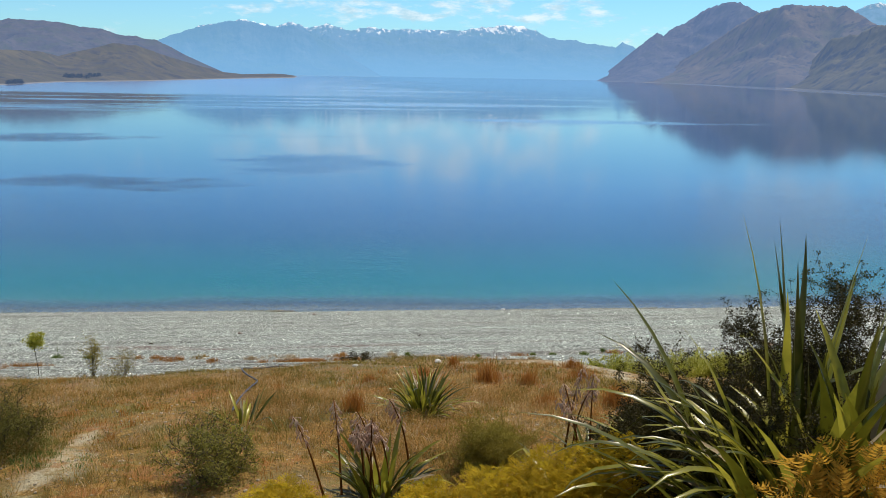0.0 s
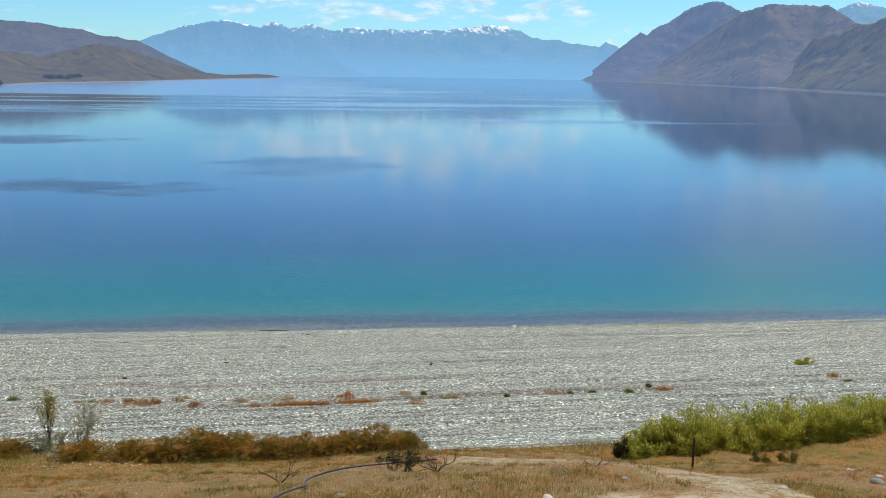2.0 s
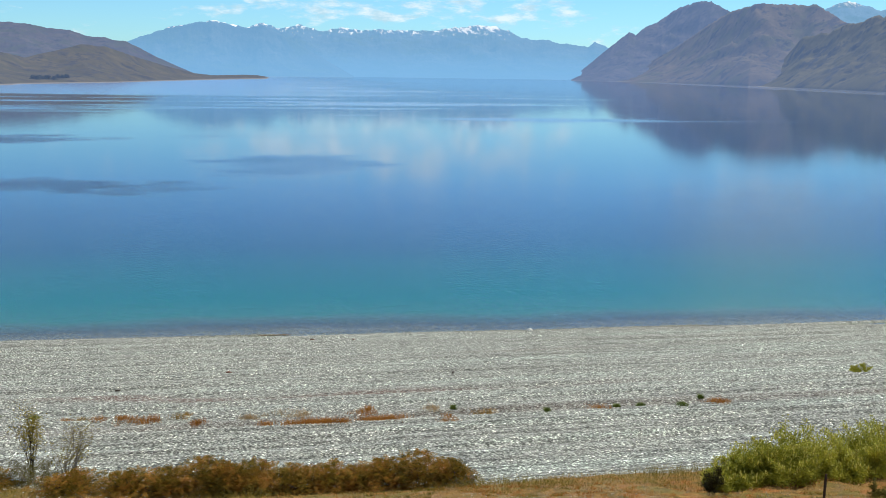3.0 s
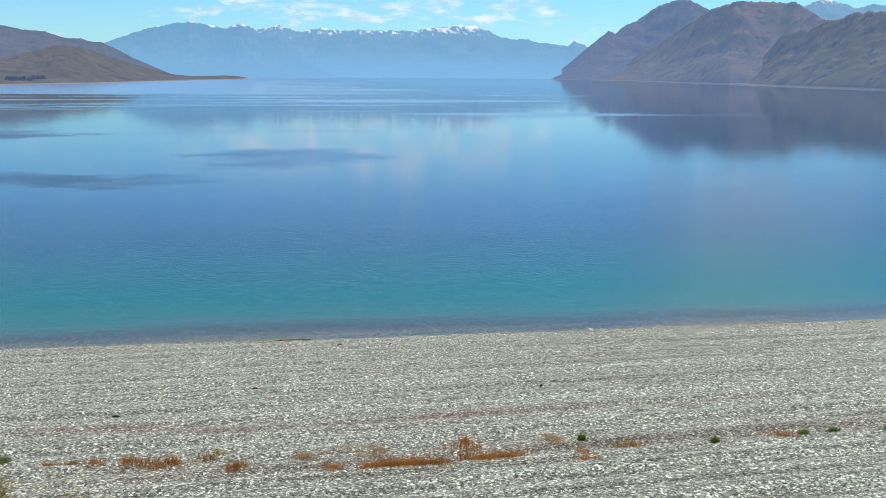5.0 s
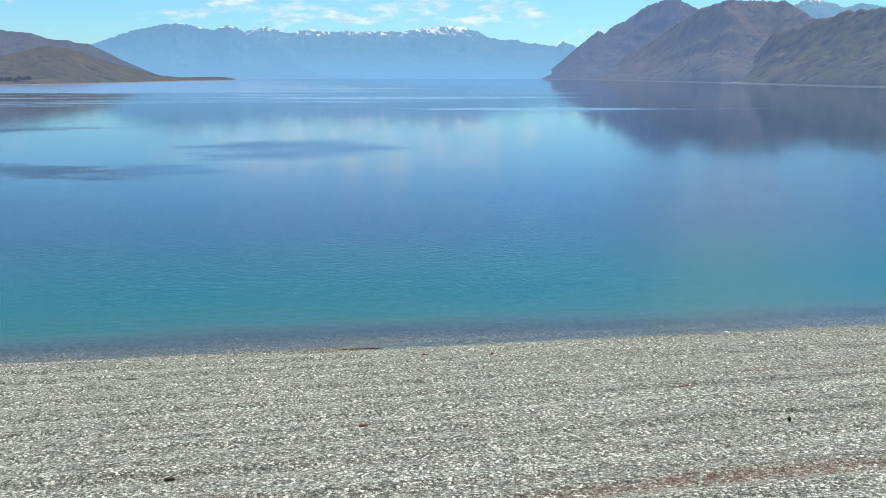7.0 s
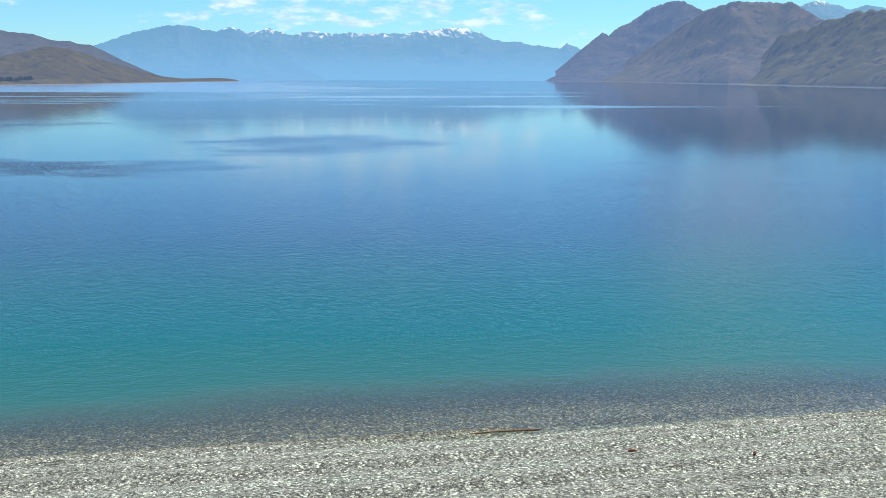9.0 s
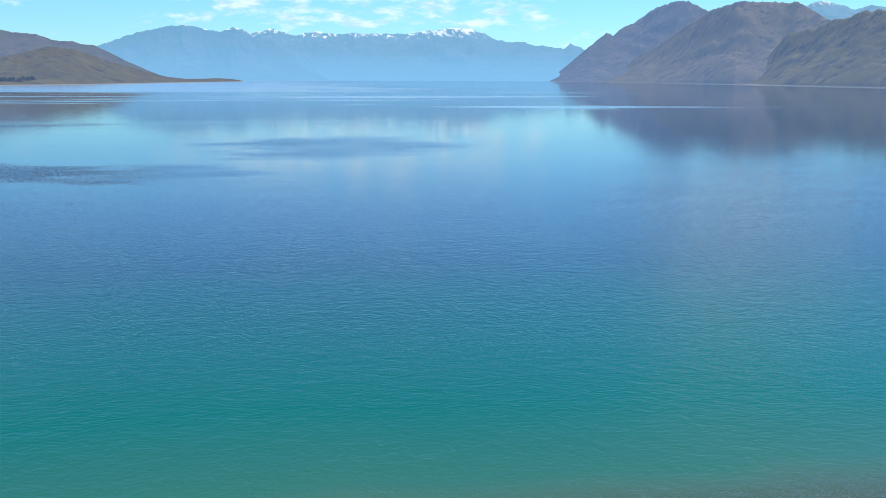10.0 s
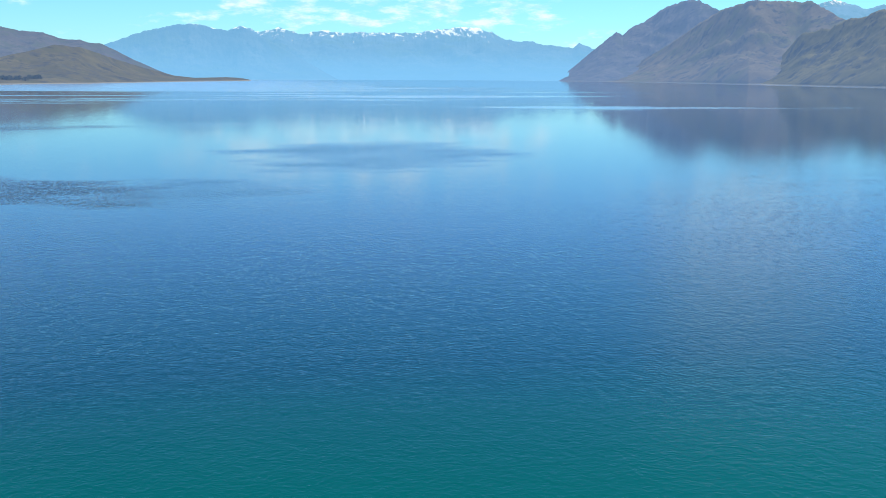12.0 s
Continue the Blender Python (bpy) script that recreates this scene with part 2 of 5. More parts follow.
def water_material():
    m = bpy.data.materials.new("lake_water")
    m.use_nodes = True
    k = Nodes(m.node_tree)
    at = k.n("ShaderNodeNewGeometry").outputs["Position"]
    x, y, z = k.n("ShaderNodeSeparateXYZ", {0: at}).outputs
    off = k.math("ADD", y, k.math("ADD", k.math("MULTIPLY", x, 0.055), k.math("MULTIPLY", k.noise(k.scaled(at, 1, 1, 0), 0.07, 3.0), 5.0)))
    off = k.math("SUBTRACT", off, 2.5)
    f = k.math("DIVIDE", off, 100.0, clamp=True)
    body = k.ramp(f, [(0.0, (0.15, 0.13, 0.07)), (0.03, (0.095, 0.140, 0.096)), (0.06, (0.026, 0.130, 0.094)), (0.12, (0.000, 0.112, 0.086)), (0.26, (0.000, 0.070, 0.063)), (0.36, (0.000, 0.036, 0.056)), (0.6, (0.000, 0.032, 0.080)), (1.0, (0.010, 0.044, 0.110))])
    clear = k.step(off, 0.0, 6.0, 0.95, 0.0)
    # ripples: fine wind chop, calmer lanes and darker wind patches
    lanes = k.noise(k.scaled(at, 0.0024, 0.009, 0), 1.0, 5.0, 0.62)
    gust = k.math("MULTIPLY", k.noise(k.scaled(at, 0.03, 0.034, 0), 1.0, 3.0, 0.6), 0.54)
    torn = k.noise(k.scaled(at, 0.10, 0.22, 0), 1.0, 5.0, 0.65)
    for gx, gy, ax, ay in ((10, 130, 21, 27), (-14, 91, 13, 12), (-34, 97, 13, 11), (-62, 205, 30, 18)):
        d = k.math("ADD", k.math("POWER", k.math("DIVIDE", k.math("SUBTRACT", x, gx), ax), 2.0), k.math("POWER", k.math("DIVIDE", k.math("SUBTRACT", y, gy), ay), 2.0))
        d = k.math("ADD", d, k.math("MULTIPLY", k.math("SUBTRACT", torn, 0.5), 1.8))
        gust = k.math("ADD", gust, k.math("MULTIPLY", k.step(d, 2.0, -0.2), 0.29))
    chop = k.noise(k.scaled(at, 1.8, 1.9, 1), 3.0, 4.0, 0.62, distort=0.3)
    wavelet = k.noise(k.scaled(at, 1.3, 1.0, 1), 1.5, 3.0, 0.6, distort=0.4)
    swell = k.noise(k.scaled(at, 0.16, 0.5, 1), 1.0, 2.0, 0.5)
    # the breeze ruffles the near water, the bay beyond lies like a mirror with ruffled lanes
    breeze = k.step(k.math("ADD", y, k.math("MULTIPLY", torn, 60.0)), 58.0, 142.0, 0.33, 0.05)
    breeze = k.math("ADD", breeze, k.step(y, 55.0, 12.0, 0.0, 0.30))
    fleck = k.step(k.noise(k.scaled(at, 4.2, 0.75, 0), 1.0, 5.0, 0.75), 0.42, 0.60)
    grain = k.math("MULTIPLY", k.step(k.noise(k.scaled(at, 4.0, 0.9, 0), 1.0, 4.0, 0.75), 0.46, 0.60), k.math("MULTIPLY", k.step(y, 25.0, 60.0), k.step(y, 170.0, 120.0)))
    breeze = k.math("MULTIPLY", breeze, k.math("ADD", 0.55, k.math("MULTIPLY", grain, 1.2)))
    patches = k.math("MULTIPLY", k.math("MULTIPLY", k.step(gust, 0.38, 0.68), k.math("ADD", 0.08, k.math("MULTIPLY", fleck, 1.1))), k.step(y, 420.0, 200.0, 0.05, 1.0))
    thin = k.noise(k.scaled(at, 0.0038, 0.016, 0), 1.0, 4.0, 0.6, distort=0.4)
    lane = k.math("MAXIMUM", k.step(lanes, 0.53, 0.60), k.math("MULTIPLY", k.step(thin, 0.55, 0.62), k.step(y, 330.0, 520.0)))
    lane = k.math("MULTIPLY", k.math("MULTIPLY", lane, k.step(x, 330.0, 60.0, 0.03, 1.0)), k.step(y, 170.0, 300.0, 0.0, 0.20))
    # ruffled water off both far shores
    ruffled = k.math("MULTIPLY", k.step(k.math("ADD", y, k.math("MULTIPLY", lanes, 420.0)), 760.0, 900.0), k.step(x, 260.0, -120.0))
    strip = k.math("MULTIPLY", k.step(k.math("SUBTRACT", x, k.math("MULTIPLY", y, 0.19)), 490.0, 550.0), k.step(y, 780.0, 950.0))
    lane = k.math("MAXIMUM", lane, k.math("MULTIPLY", k.math("MAXIMUM", ruffled, k.math("MULTIPLY", strip, 0.6)), 0.22))
    amp = k.math("ADD", k.math("ADD", breeze, k.math("MULTIPLY", patches, 2.2)), lane)
    hgt = k.math("ADD", k.math("ADD", k.math("MULTIPLY", chop, 0.42), k.math("MULTIPLY", wavelet, 0.62)), k.math("MULTIPLY", swell, 0.25))
    nrm = k.n("ShaderNodeBump", {"Strength": k.math("MULTIPLY", amp, RIPPLE), "Distance": 0.12, "Height": hgt}).outputs[0]
    gl_rough = k.math("ADD", 0.05, k.math("MULTIPLY", lane, 0.6))
    gloss = k.n("ShaderNodeBsdfGlossy", {"Color": (0.95, 0.97, 1.0, 1), "Roughness": gl_rough, "Normal": nrm})
    diff = k.n("ShaderNodeBsdfDiffuse", {"Color": body, "Normal": nrm})
    thru = k.n("ShaderNodeBsdfTransparent", {"Color": (0.95, 0.96, 0.90, 1)})
    low = k.n("ShaderNodeMixShader", {0: clear, 1: diff.outputs[0], 2: thru.outputs[0]})
    fres = k.n("ShaderNodeFresnel", {"IOR": 1.333, "Normal": nrm}).outputs[0]
    mx = k.n("ShaderNodeMixShader", {0: fres, 1: low.outputs[0], 2: gloss.outputs[0]})
    k.n("ShaderNodeOutputMaterial", {0: mx.outputs[0]})
    return m


def mountain_material(name, low, high, rock, haze, amount, snow_line=None, scale=0.01, green=(0.10, 0.10, 0.05), haze_low=0.05):
    """Tussock slopes, scree and rock, with distance haze mixed in as a flat glow."""
    m, k, b = material(name, 0.95, 0.05)
    x, y, z = k.n("ShaderNodeSeparateXYZ", {0: k.at}).outputs
    f = k.noise(k.at, scale, 6.0, 0.65)
    col = k.mix(k.step(f, 0.35, 0.65), low, high)
    col = k.mix(k.step(k.noise(k.scaled(k.at, 1, 1, 0.35), scale * 2.6, 7.0, 0.72), 0.50, 0.60), col, rock)
    col = k.mix(k.step(k.noise(k.at, scale * 0.9, 6.0, 0.68), 0.48, 0.60), col, green)
    bush = k.step(k.noise(k.scaled(k.at, 1, 1, 1.4), scale * 1.6, 6.0, 0.7), 0.57, 0.63)
    col = k.mix(k.math("MULTIPLY", bush, 0.9), col, [c * 0.6 for c in rock])
    col = k.mix(k.step(z, 1.5, 0.6), col, (0.27, 0.255, 0.22))
    if snow_line:
        s = k.math("ADD", z, k.math("MULTIPLY", k.noise(k.scaled(k.at, 1, 0.3, 0.5), 0.045, 7.0, 0.75), snow_line[1]))
        snow = k.step(s, snow_line[0], snow_line[0] + snow_line[2])
        col = k.mix(snow, col, (0.85, 0.88, 0.92))
    wire(k, b, "Base Color", col)
    bumped(k, b, k.noise(k.at, scale * 3, 8.0, 0.66), 0.5, 0.075 / scale)
    # painted haze: emission in the haze colour, thicker low down, thinner on snow
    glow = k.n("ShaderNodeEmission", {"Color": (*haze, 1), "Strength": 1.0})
    haze_mix = k.math("ADD", amount, k.step(z, 160.0, 0.0, 0.0, haze_low))
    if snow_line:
        haze_mix = k.math("SUBTRACT", haze_mix, k.math("MULTIPLY", snow, 0.42))
    mx = k.n("ShaderNodeMixShader", {0: haze_mix, 1: b.outputs[0], 2: glow.outputs[0]})
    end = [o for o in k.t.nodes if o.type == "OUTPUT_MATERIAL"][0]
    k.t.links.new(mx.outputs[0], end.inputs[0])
    return m


def put_on(ob, mat):
    ob.data.materials.append(mat)
    return ob


def mesh_from(name, verts, faces, smooth=False):
    me = bpy.data.meshes.new(name)
    verts, faces = np.asarray(verts, dtype=float), np.asarray(faces)
    me.from_pydata(verts.tolist(), [], faces.tolist())
    if smooth:
        me.shade_smooth()
    me.update()
    return me


# ---- the lie of the land ----
PROFILE_Y = [-900, -300, -120, -90, -76, -70, -66, -61, -58, -53, -46, -44, 0, 14, 30, 60, 200]
PROFILE_Z = [30, 22, 18, 17.5, 16.9, 16.3, 15.5, 14.2, 13.2, 11.3, 8.55, 7.85, 0, -1.2, -4.5, -12, -20]


def smooth(v, lo, hi):
    t = np.clip((np.asarray(v, dtype=float) - lo) / (hi - lo), 0, 1)
    return t * t * (3 - 2 * t)


def ground_z(x, y):
    x, y = np.asarray(x, dtype=float), np.asarray(y, dtype=float)
    s = y + 0.055 * np.clip(x, -60, 120) * smooth(y, -40, -5)
    z = (np.interp(s - 0.7, PROFILE_Y, PROFILE_Z) + np.interp(s, PROFILE_Y, PROFILE_Z) + np.interp(s + 0.7, PROFILE_Y, PROFILE_Z)) / 3
    on = smooth(y, -45, -50) * smooth(y, -74, -64)
    z = z + on * (0.22 * np.exp(-(((x - 8) / 3.5) ** 2)) - 0.5 * smooth(x, 10, 15) - 0.4 * smooth(x, 16, 22))
    z = z + 0.85 * np.exp(-(((x - 8.4) / 1.0) ** 2) - ((y + 75.2) / 1.0) ** 2)
    # low hummocks on the bank, wave-built ridges on the gravel
    z = z + smooth(y, -44, -48) * (0.06 * np.sin(x * 1.3 + 0.8 * np.sin(y * 0.9)) * np.sin(y * 1.1 + 1.0) + 0.04 * np.sin(x * 2.9 + y * 1.7))
    z = z + smooth(y, -43, -40) * smooth(y, 2, -2) * 0.05 * (np.sin(y * 2.1 + 0.5 * np.sin(x * 0.11)) + np.sin(y * 4.3 + 0.8 * np.sin(x * 0.17 + 2)))
    return z


def gz(x, y):
    return float(ground_z(x, y))


def spaced(lo, hi, step, far, grow=1.35):
    mid = list(np.arange(lo, hi + step / 2, step))
    a, b, d = [], [], step
    u, v = lo, hi
    while u > -far or v < far:
        d *= grow
        u, v = u - d, v + d
        if u > -far:
            a.append(u)
        if v < far:
            b.append(v)
    return np.array([-far] + a[::-1] + mid + b + [far])


def near_line(x, y, pts):
    """Distance from each (x, y) to a polyline."""
    best = np.full(x.shape, 1e9)
    for (ax, ay), (bx, by) in zip(pts, pts[1:]):
        dx, dy = bx - ax, by - ay
        t = np.clip(((x - ax) * dx + (y - ay) * dy) / (dx * dx + dy * dy), 0, 1)
        best = np.minimum(best, np.hypot(x - ax - t * dx, y - ay - t * dy))
    return best


def bank_edge(x):
    """Where the gravel ends and the turf of the bank begins."""
    return -44.9 + 0.30 * np.clip(8 - np.asarray(x, dtype=float), 0, 18) + 0.25 * np.sin(np.asarray(x) * 1.1)


TRACK = [(9.2, -61.9), (10.2, -62.3), (11.0, -62.7), (11.25, -63.8), (11.1, -65.4), (10.95, -66.5), (10.85, -67.5), (10.82, -68.3), (11.0, -71.0)]
TRACK_LOW = [(11.4, -62.9), (12.2, -58.5), (13.4, -55.2), (12.2, -55.3), (10.6, -55.6), (9.2, -55.5)]
TRACK_SIDE = [(2.9, -72.5), (3.07, -71.1), (3.15, -70.2), (3.1, -69.1), (3.0, -68.2)]


def build_ground():
    xs, ys = spaced(-26, 44, 0.25, 4900), spaced(-80, 8, 0.25, 4900)
    X, Y = np.meshgrid(xs, ys)
    Z = ground_z(X, Y)
    nx, ny = len(xs), len(ys)
    idx = np.arange(nx * ny).reshape(ny, nx)
    faces = np.stack([idx[:-1, :-1], idx[:-1, 1:], idx[1:, 1:], idx[1:, :-1]], -1).reshape(-1, 4)
    me = mesh_from("ground", np.stack([X, Y, Z], -1).reshape(-1, 3), faces, True)
    x, y = X.ravel(), Y.ravel()
    wob = 0.35 * np.sin(x * 1.7 + y) + 0.25 * np.sin(y * 2.3 - x * 0.8)
    track = np.maximum.reduce([smooth(near_line(x, y, TRACK) + wob * 0.55, 0.80, 0.10), 0.85 * smooth(near_line(x, y, TRACK_LOW) + wob, 1.6, 0.3), 0.80 * smooth(near_line(x, y, TRACK_SIDE) + wob * 0.2, 0.20, 0.02)])
    bare = np.maximum(0.45 * smooth(y, -64.5, -61.5) * smooth(y, -53, -56) * smooth(x, -3, 1), 0.35 * smooth(near_line(x, y, TRACK_LOW) + wob, 4.0, 1.5))
    litter = np.maximum(smooth(np.abs(y + 28.1 - 0.24 * np.clip(3 - x, 0, 12) + 0.3 * np.sin(x * 0.5)), 0.95, 0.1) * smooth(x, -10, -4) * smooth(x, 26, 12), 0.55 * smooth(np.abs(y + 14.0 + 0.1 * np.sin(x * 0.4)), 0.6, 0.1))
    litter = np.maximum(litter, 0.35 * smooth(np.abs(y + 33.5), 1.4, 0.2))
    bank = smooth(y - bank_edge(x), 1.3, -1.3)
    for key, v in (("bank", bank), ("track", track), ("bare", bare), ("litter", litter)):
        me.attributes.new(key, "FLOAT", "POINT").data.foreach_set("value", np.clip(v, 0, 1).astype(np.float32))
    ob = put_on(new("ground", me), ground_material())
    return tagged(ob, "pebble beach rising to a dry grassy bank", "ground", kind="structure")


def build_lake():
    xs, ys = spaced(-60, 60, 10, 4900, 1.5), np.concatenate([[-6.5], np.arange(-4, 60, 8), np.geomspace(64, 4900, 24)])
    X, Y = np.meshgrid(xs, ys)
    idx = np.arange(X.size).reshape(X.shape)
    faces = np.stack([idx[:-1, :-1], idx[:-1, 1:], idx[1:, 1:], idx[1:, :-1]], -1).reshape(-1, 4)
    me = mesh_from("water", np.stack([X, Y, X * 0], -1).reshape(-1, 3), faces, True)
    ob = put_on(new("water", me), water_material())
    return tagged(ob, "calm blue-green lake water with wind ripples", "lake", kind="structure")


build_ground()
build_lake()

# ---- mountains across the lake ----
EYE = Vector((0, -45, 15))
SHORE_AZ = [-30, -20, -15.7, -13, -8, -3.5, 0.7, 1.4, 6, 12.2, 19.6, 26, 29.2, 33.1, 36.8, 50]
SHORE_R = [700, 850, 950, 1130, 1320, 1680, 2080, 2500, 2660, 2720, 2800, 2218, 1896, 1585, 1341, 1100]


def mountain(name, profile, front, ridge, mat, label, gully=0.5, jag=0.02, step=0.09, lobes=1.0, seed=0.0, behind=None, peaks=0.0):
    """A range laid out by bearing: it climbs from its foot to a crest whose height follows the profile of bearing and elevation."""
    pa, pe = [p[0] for p in profile], [p[1] for p in profile]
    az = np.arange(pa[0], pa[-1] + step / 2, step)
    rows = 64
    verts = []
    for j in range(rows):
        s = j / (rows - 9)
        for a in az:
            r0 = np.interp(a, SHORE_AZ, SHORE_R) if front is None else front
            if behind:
                r0 += behind[2] * min(max((a - behind[0]) / (behind[1] - behind[0]), 0), 1)
            r1 = ridge + (r0 - front if front else 0) if front else r0 + ridge
            r = r0 + (r1 - r0) * min(s, 1.16)
            spike = peaks * (noise.ridged_multi_fractal(Vector((a * 0.42 + seed, seed, 0.0)), 1.0, 2.1, 4, 0.9, 2.0) * 0.45 - 0.42) if peaks else 0.0
            top = EYE.z + r1 * math.tan(radians(np.interp(a, pa, pe) + spike))
            px, py = r * math.sin(radians(a)), r * math.cos(radians(a))
            side = r * radians(a)
            g1 = min(noise.ridged_multi_fractal(Vector((side / (140 * lobes) + seed, r / (380 * lobes), seed)), 0.9, 2.1, 5, 0.9, 2.0) * 0.45, 1.1)
            g3 = min(noise.ridged_multi_fractal(Vector((side / (60 * lobes) + seed, r / (75 * lobes), seed)), 0.9, 2.1, 4, 0.9, 2.0) * 0.45, 1.1)
            g2 = noise.fractal(Vector((side / 30 + seed, r / 30, 0)), 0.8, 2.0, 4) + 0.35 * noise.fractal(Vector((side / 9 + seed, r / 14, 4.0)), 0.8, 2.0, 3)
            hump = 4 * s * (1 - s) if s < 1 else 0
            rise = min(s, 1) ** 0.85
            if s > 1:
                rise = 1 - (s - 1) * 2.0
            z = max(top, 0) * (rise * (1 - gully * hump * (0.9 - g1)) - 0.22 * gully * hump * (0.7 - g3) + jag * g2 * rise)
            z = -3 if j == 0 else z - 0.8
            verts.append((EYE.x + px, EYE.y + py, z))
    n = len(az)
    idx = np.arange(rows * n).reshape(rows, n)
    faces = np.stack([idx[:-1, :-1], idx[:-1, 1:], idx[1:, 1:], idx[1:, :-1]], -1).reshape(-1, 4)
    ob = put_on(new(name, mesh_from(name, verts, faces, True)), mat)
    return tagged(ob, label, "mountain", kind="structure")


# colours of the emission that stands in for haze on the slopes
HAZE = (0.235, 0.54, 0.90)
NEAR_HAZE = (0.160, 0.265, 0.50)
far_mat = mountain_material("far_range", (0.085, 0.095, 0.11), (0.15, 0.145, 0.14), (0.10, 0.105, 0.12), HAZE, 0.68, (421, 400, 14), 0.006, haze_low=0.20)
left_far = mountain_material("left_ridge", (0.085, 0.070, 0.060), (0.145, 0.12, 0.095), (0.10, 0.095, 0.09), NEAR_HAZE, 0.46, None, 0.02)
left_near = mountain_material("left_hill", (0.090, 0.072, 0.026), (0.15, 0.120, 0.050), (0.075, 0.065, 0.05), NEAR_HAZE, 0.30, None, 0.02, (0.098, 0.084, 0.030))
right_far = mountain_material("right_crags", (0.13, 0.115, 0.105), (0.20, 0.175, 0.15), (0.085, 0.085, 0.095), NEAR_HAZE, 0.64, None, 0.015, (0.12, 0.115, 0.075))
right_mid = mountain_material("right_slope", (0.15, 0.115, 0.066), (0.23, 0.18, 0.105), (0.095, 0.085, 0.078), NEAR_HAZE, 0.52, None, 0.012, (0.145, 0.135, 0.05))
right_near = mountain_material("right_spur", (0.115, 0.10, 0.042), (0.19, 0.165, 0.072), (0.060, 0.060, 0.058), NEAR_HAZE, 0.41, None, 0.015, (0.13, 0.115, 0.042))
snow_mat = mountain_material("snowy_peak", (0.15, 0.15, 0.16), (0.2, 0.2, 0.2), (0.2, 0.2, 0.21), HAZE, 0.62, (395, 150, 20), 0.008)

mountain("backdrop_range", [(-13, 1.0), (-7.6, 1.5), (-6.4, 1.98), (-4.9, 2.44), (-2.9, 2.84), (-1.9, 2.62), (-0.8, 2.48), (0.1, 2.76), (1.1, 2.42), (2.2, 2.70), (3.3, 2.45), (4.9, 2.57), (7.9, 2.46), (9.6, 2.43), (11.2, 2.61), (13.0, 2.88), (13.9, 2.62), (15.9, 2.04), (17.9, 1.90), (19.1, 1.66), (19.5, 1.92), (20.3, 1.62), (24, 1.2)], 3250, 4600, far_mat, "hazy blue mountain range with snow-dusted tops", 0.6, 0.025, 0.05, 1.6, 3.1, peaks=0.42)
massif_mat = mountain_material("left_massif", (0.085, 0.085, 0.10), (0.15, 0.14, 0.135), (0.075, 0.08, 0.095), HAZE, 0.66, (341, 300, 14), 0.008, haze_low=0.16)
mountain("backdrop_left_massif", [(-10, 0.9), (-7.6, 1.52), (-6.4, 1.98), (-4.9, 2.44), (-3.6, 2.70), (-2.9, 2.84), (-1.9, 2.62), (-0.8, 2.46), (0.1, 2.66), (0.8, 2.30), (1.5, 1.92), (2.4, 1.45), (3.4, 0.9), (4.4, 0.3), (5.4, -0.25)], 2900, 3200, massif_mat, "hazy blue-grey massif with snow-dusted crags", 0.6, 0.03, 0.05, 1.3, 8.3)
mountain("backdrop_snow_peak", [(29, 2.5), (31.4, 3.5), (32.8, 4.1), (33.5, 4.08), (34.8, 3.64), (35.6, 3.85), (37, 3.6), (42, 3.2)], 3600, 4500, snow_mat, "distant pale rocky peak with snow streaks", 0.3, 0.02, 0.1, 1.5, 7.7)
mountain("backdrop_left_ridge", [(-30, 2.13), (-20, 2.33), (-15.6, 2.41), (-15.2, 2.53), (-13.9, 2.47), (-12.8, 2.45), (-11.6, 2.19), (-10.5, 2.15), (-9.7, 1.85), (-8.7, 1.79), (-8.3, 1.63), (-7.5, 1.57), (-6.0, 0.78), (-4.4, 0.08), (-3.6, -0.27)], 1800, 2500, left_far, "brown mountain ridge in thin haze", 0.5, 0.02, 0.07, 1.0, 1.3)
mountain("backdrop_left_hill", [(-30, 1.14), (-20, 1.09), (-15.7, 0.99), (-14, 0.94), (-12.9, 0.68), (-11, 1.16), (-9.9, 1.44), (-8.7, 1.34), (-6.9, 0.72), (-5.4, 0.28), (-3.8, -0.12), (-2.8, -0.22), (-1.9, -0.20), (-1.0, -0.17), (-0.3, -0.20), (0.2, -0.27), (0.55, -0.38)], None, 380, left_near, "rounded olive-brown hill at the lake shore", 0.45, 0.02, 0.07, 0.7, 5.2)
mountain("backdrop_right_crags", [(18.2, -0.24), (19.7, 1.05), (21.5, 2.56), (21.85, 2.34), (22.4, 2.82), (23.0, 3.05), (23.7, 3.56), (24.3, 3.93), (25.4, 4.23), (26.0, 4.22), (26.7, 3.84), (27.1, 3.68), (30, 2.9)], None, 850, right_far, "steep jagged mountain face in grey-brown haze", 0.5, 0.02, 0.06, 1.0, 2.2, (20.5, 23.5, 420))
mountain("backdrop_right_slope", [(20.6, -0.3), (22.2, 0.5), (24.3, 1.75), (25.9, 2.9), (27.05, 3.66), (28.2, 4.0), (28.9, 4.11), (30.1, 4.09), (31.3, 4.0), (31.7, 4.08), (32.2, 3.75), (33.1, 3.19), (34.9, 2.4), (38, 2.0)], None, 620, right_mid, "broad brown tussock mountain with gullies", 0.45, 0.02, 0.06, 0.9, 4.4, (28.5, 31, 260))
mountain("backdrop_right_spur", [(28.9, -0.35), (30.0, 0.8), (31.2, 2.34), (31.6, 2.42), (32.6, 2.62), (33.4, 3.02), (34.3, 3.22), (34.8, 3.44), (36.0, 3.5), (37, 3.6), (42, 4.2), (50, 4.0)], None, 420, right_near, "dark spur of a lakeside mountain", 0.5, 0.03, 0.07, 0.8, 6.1)


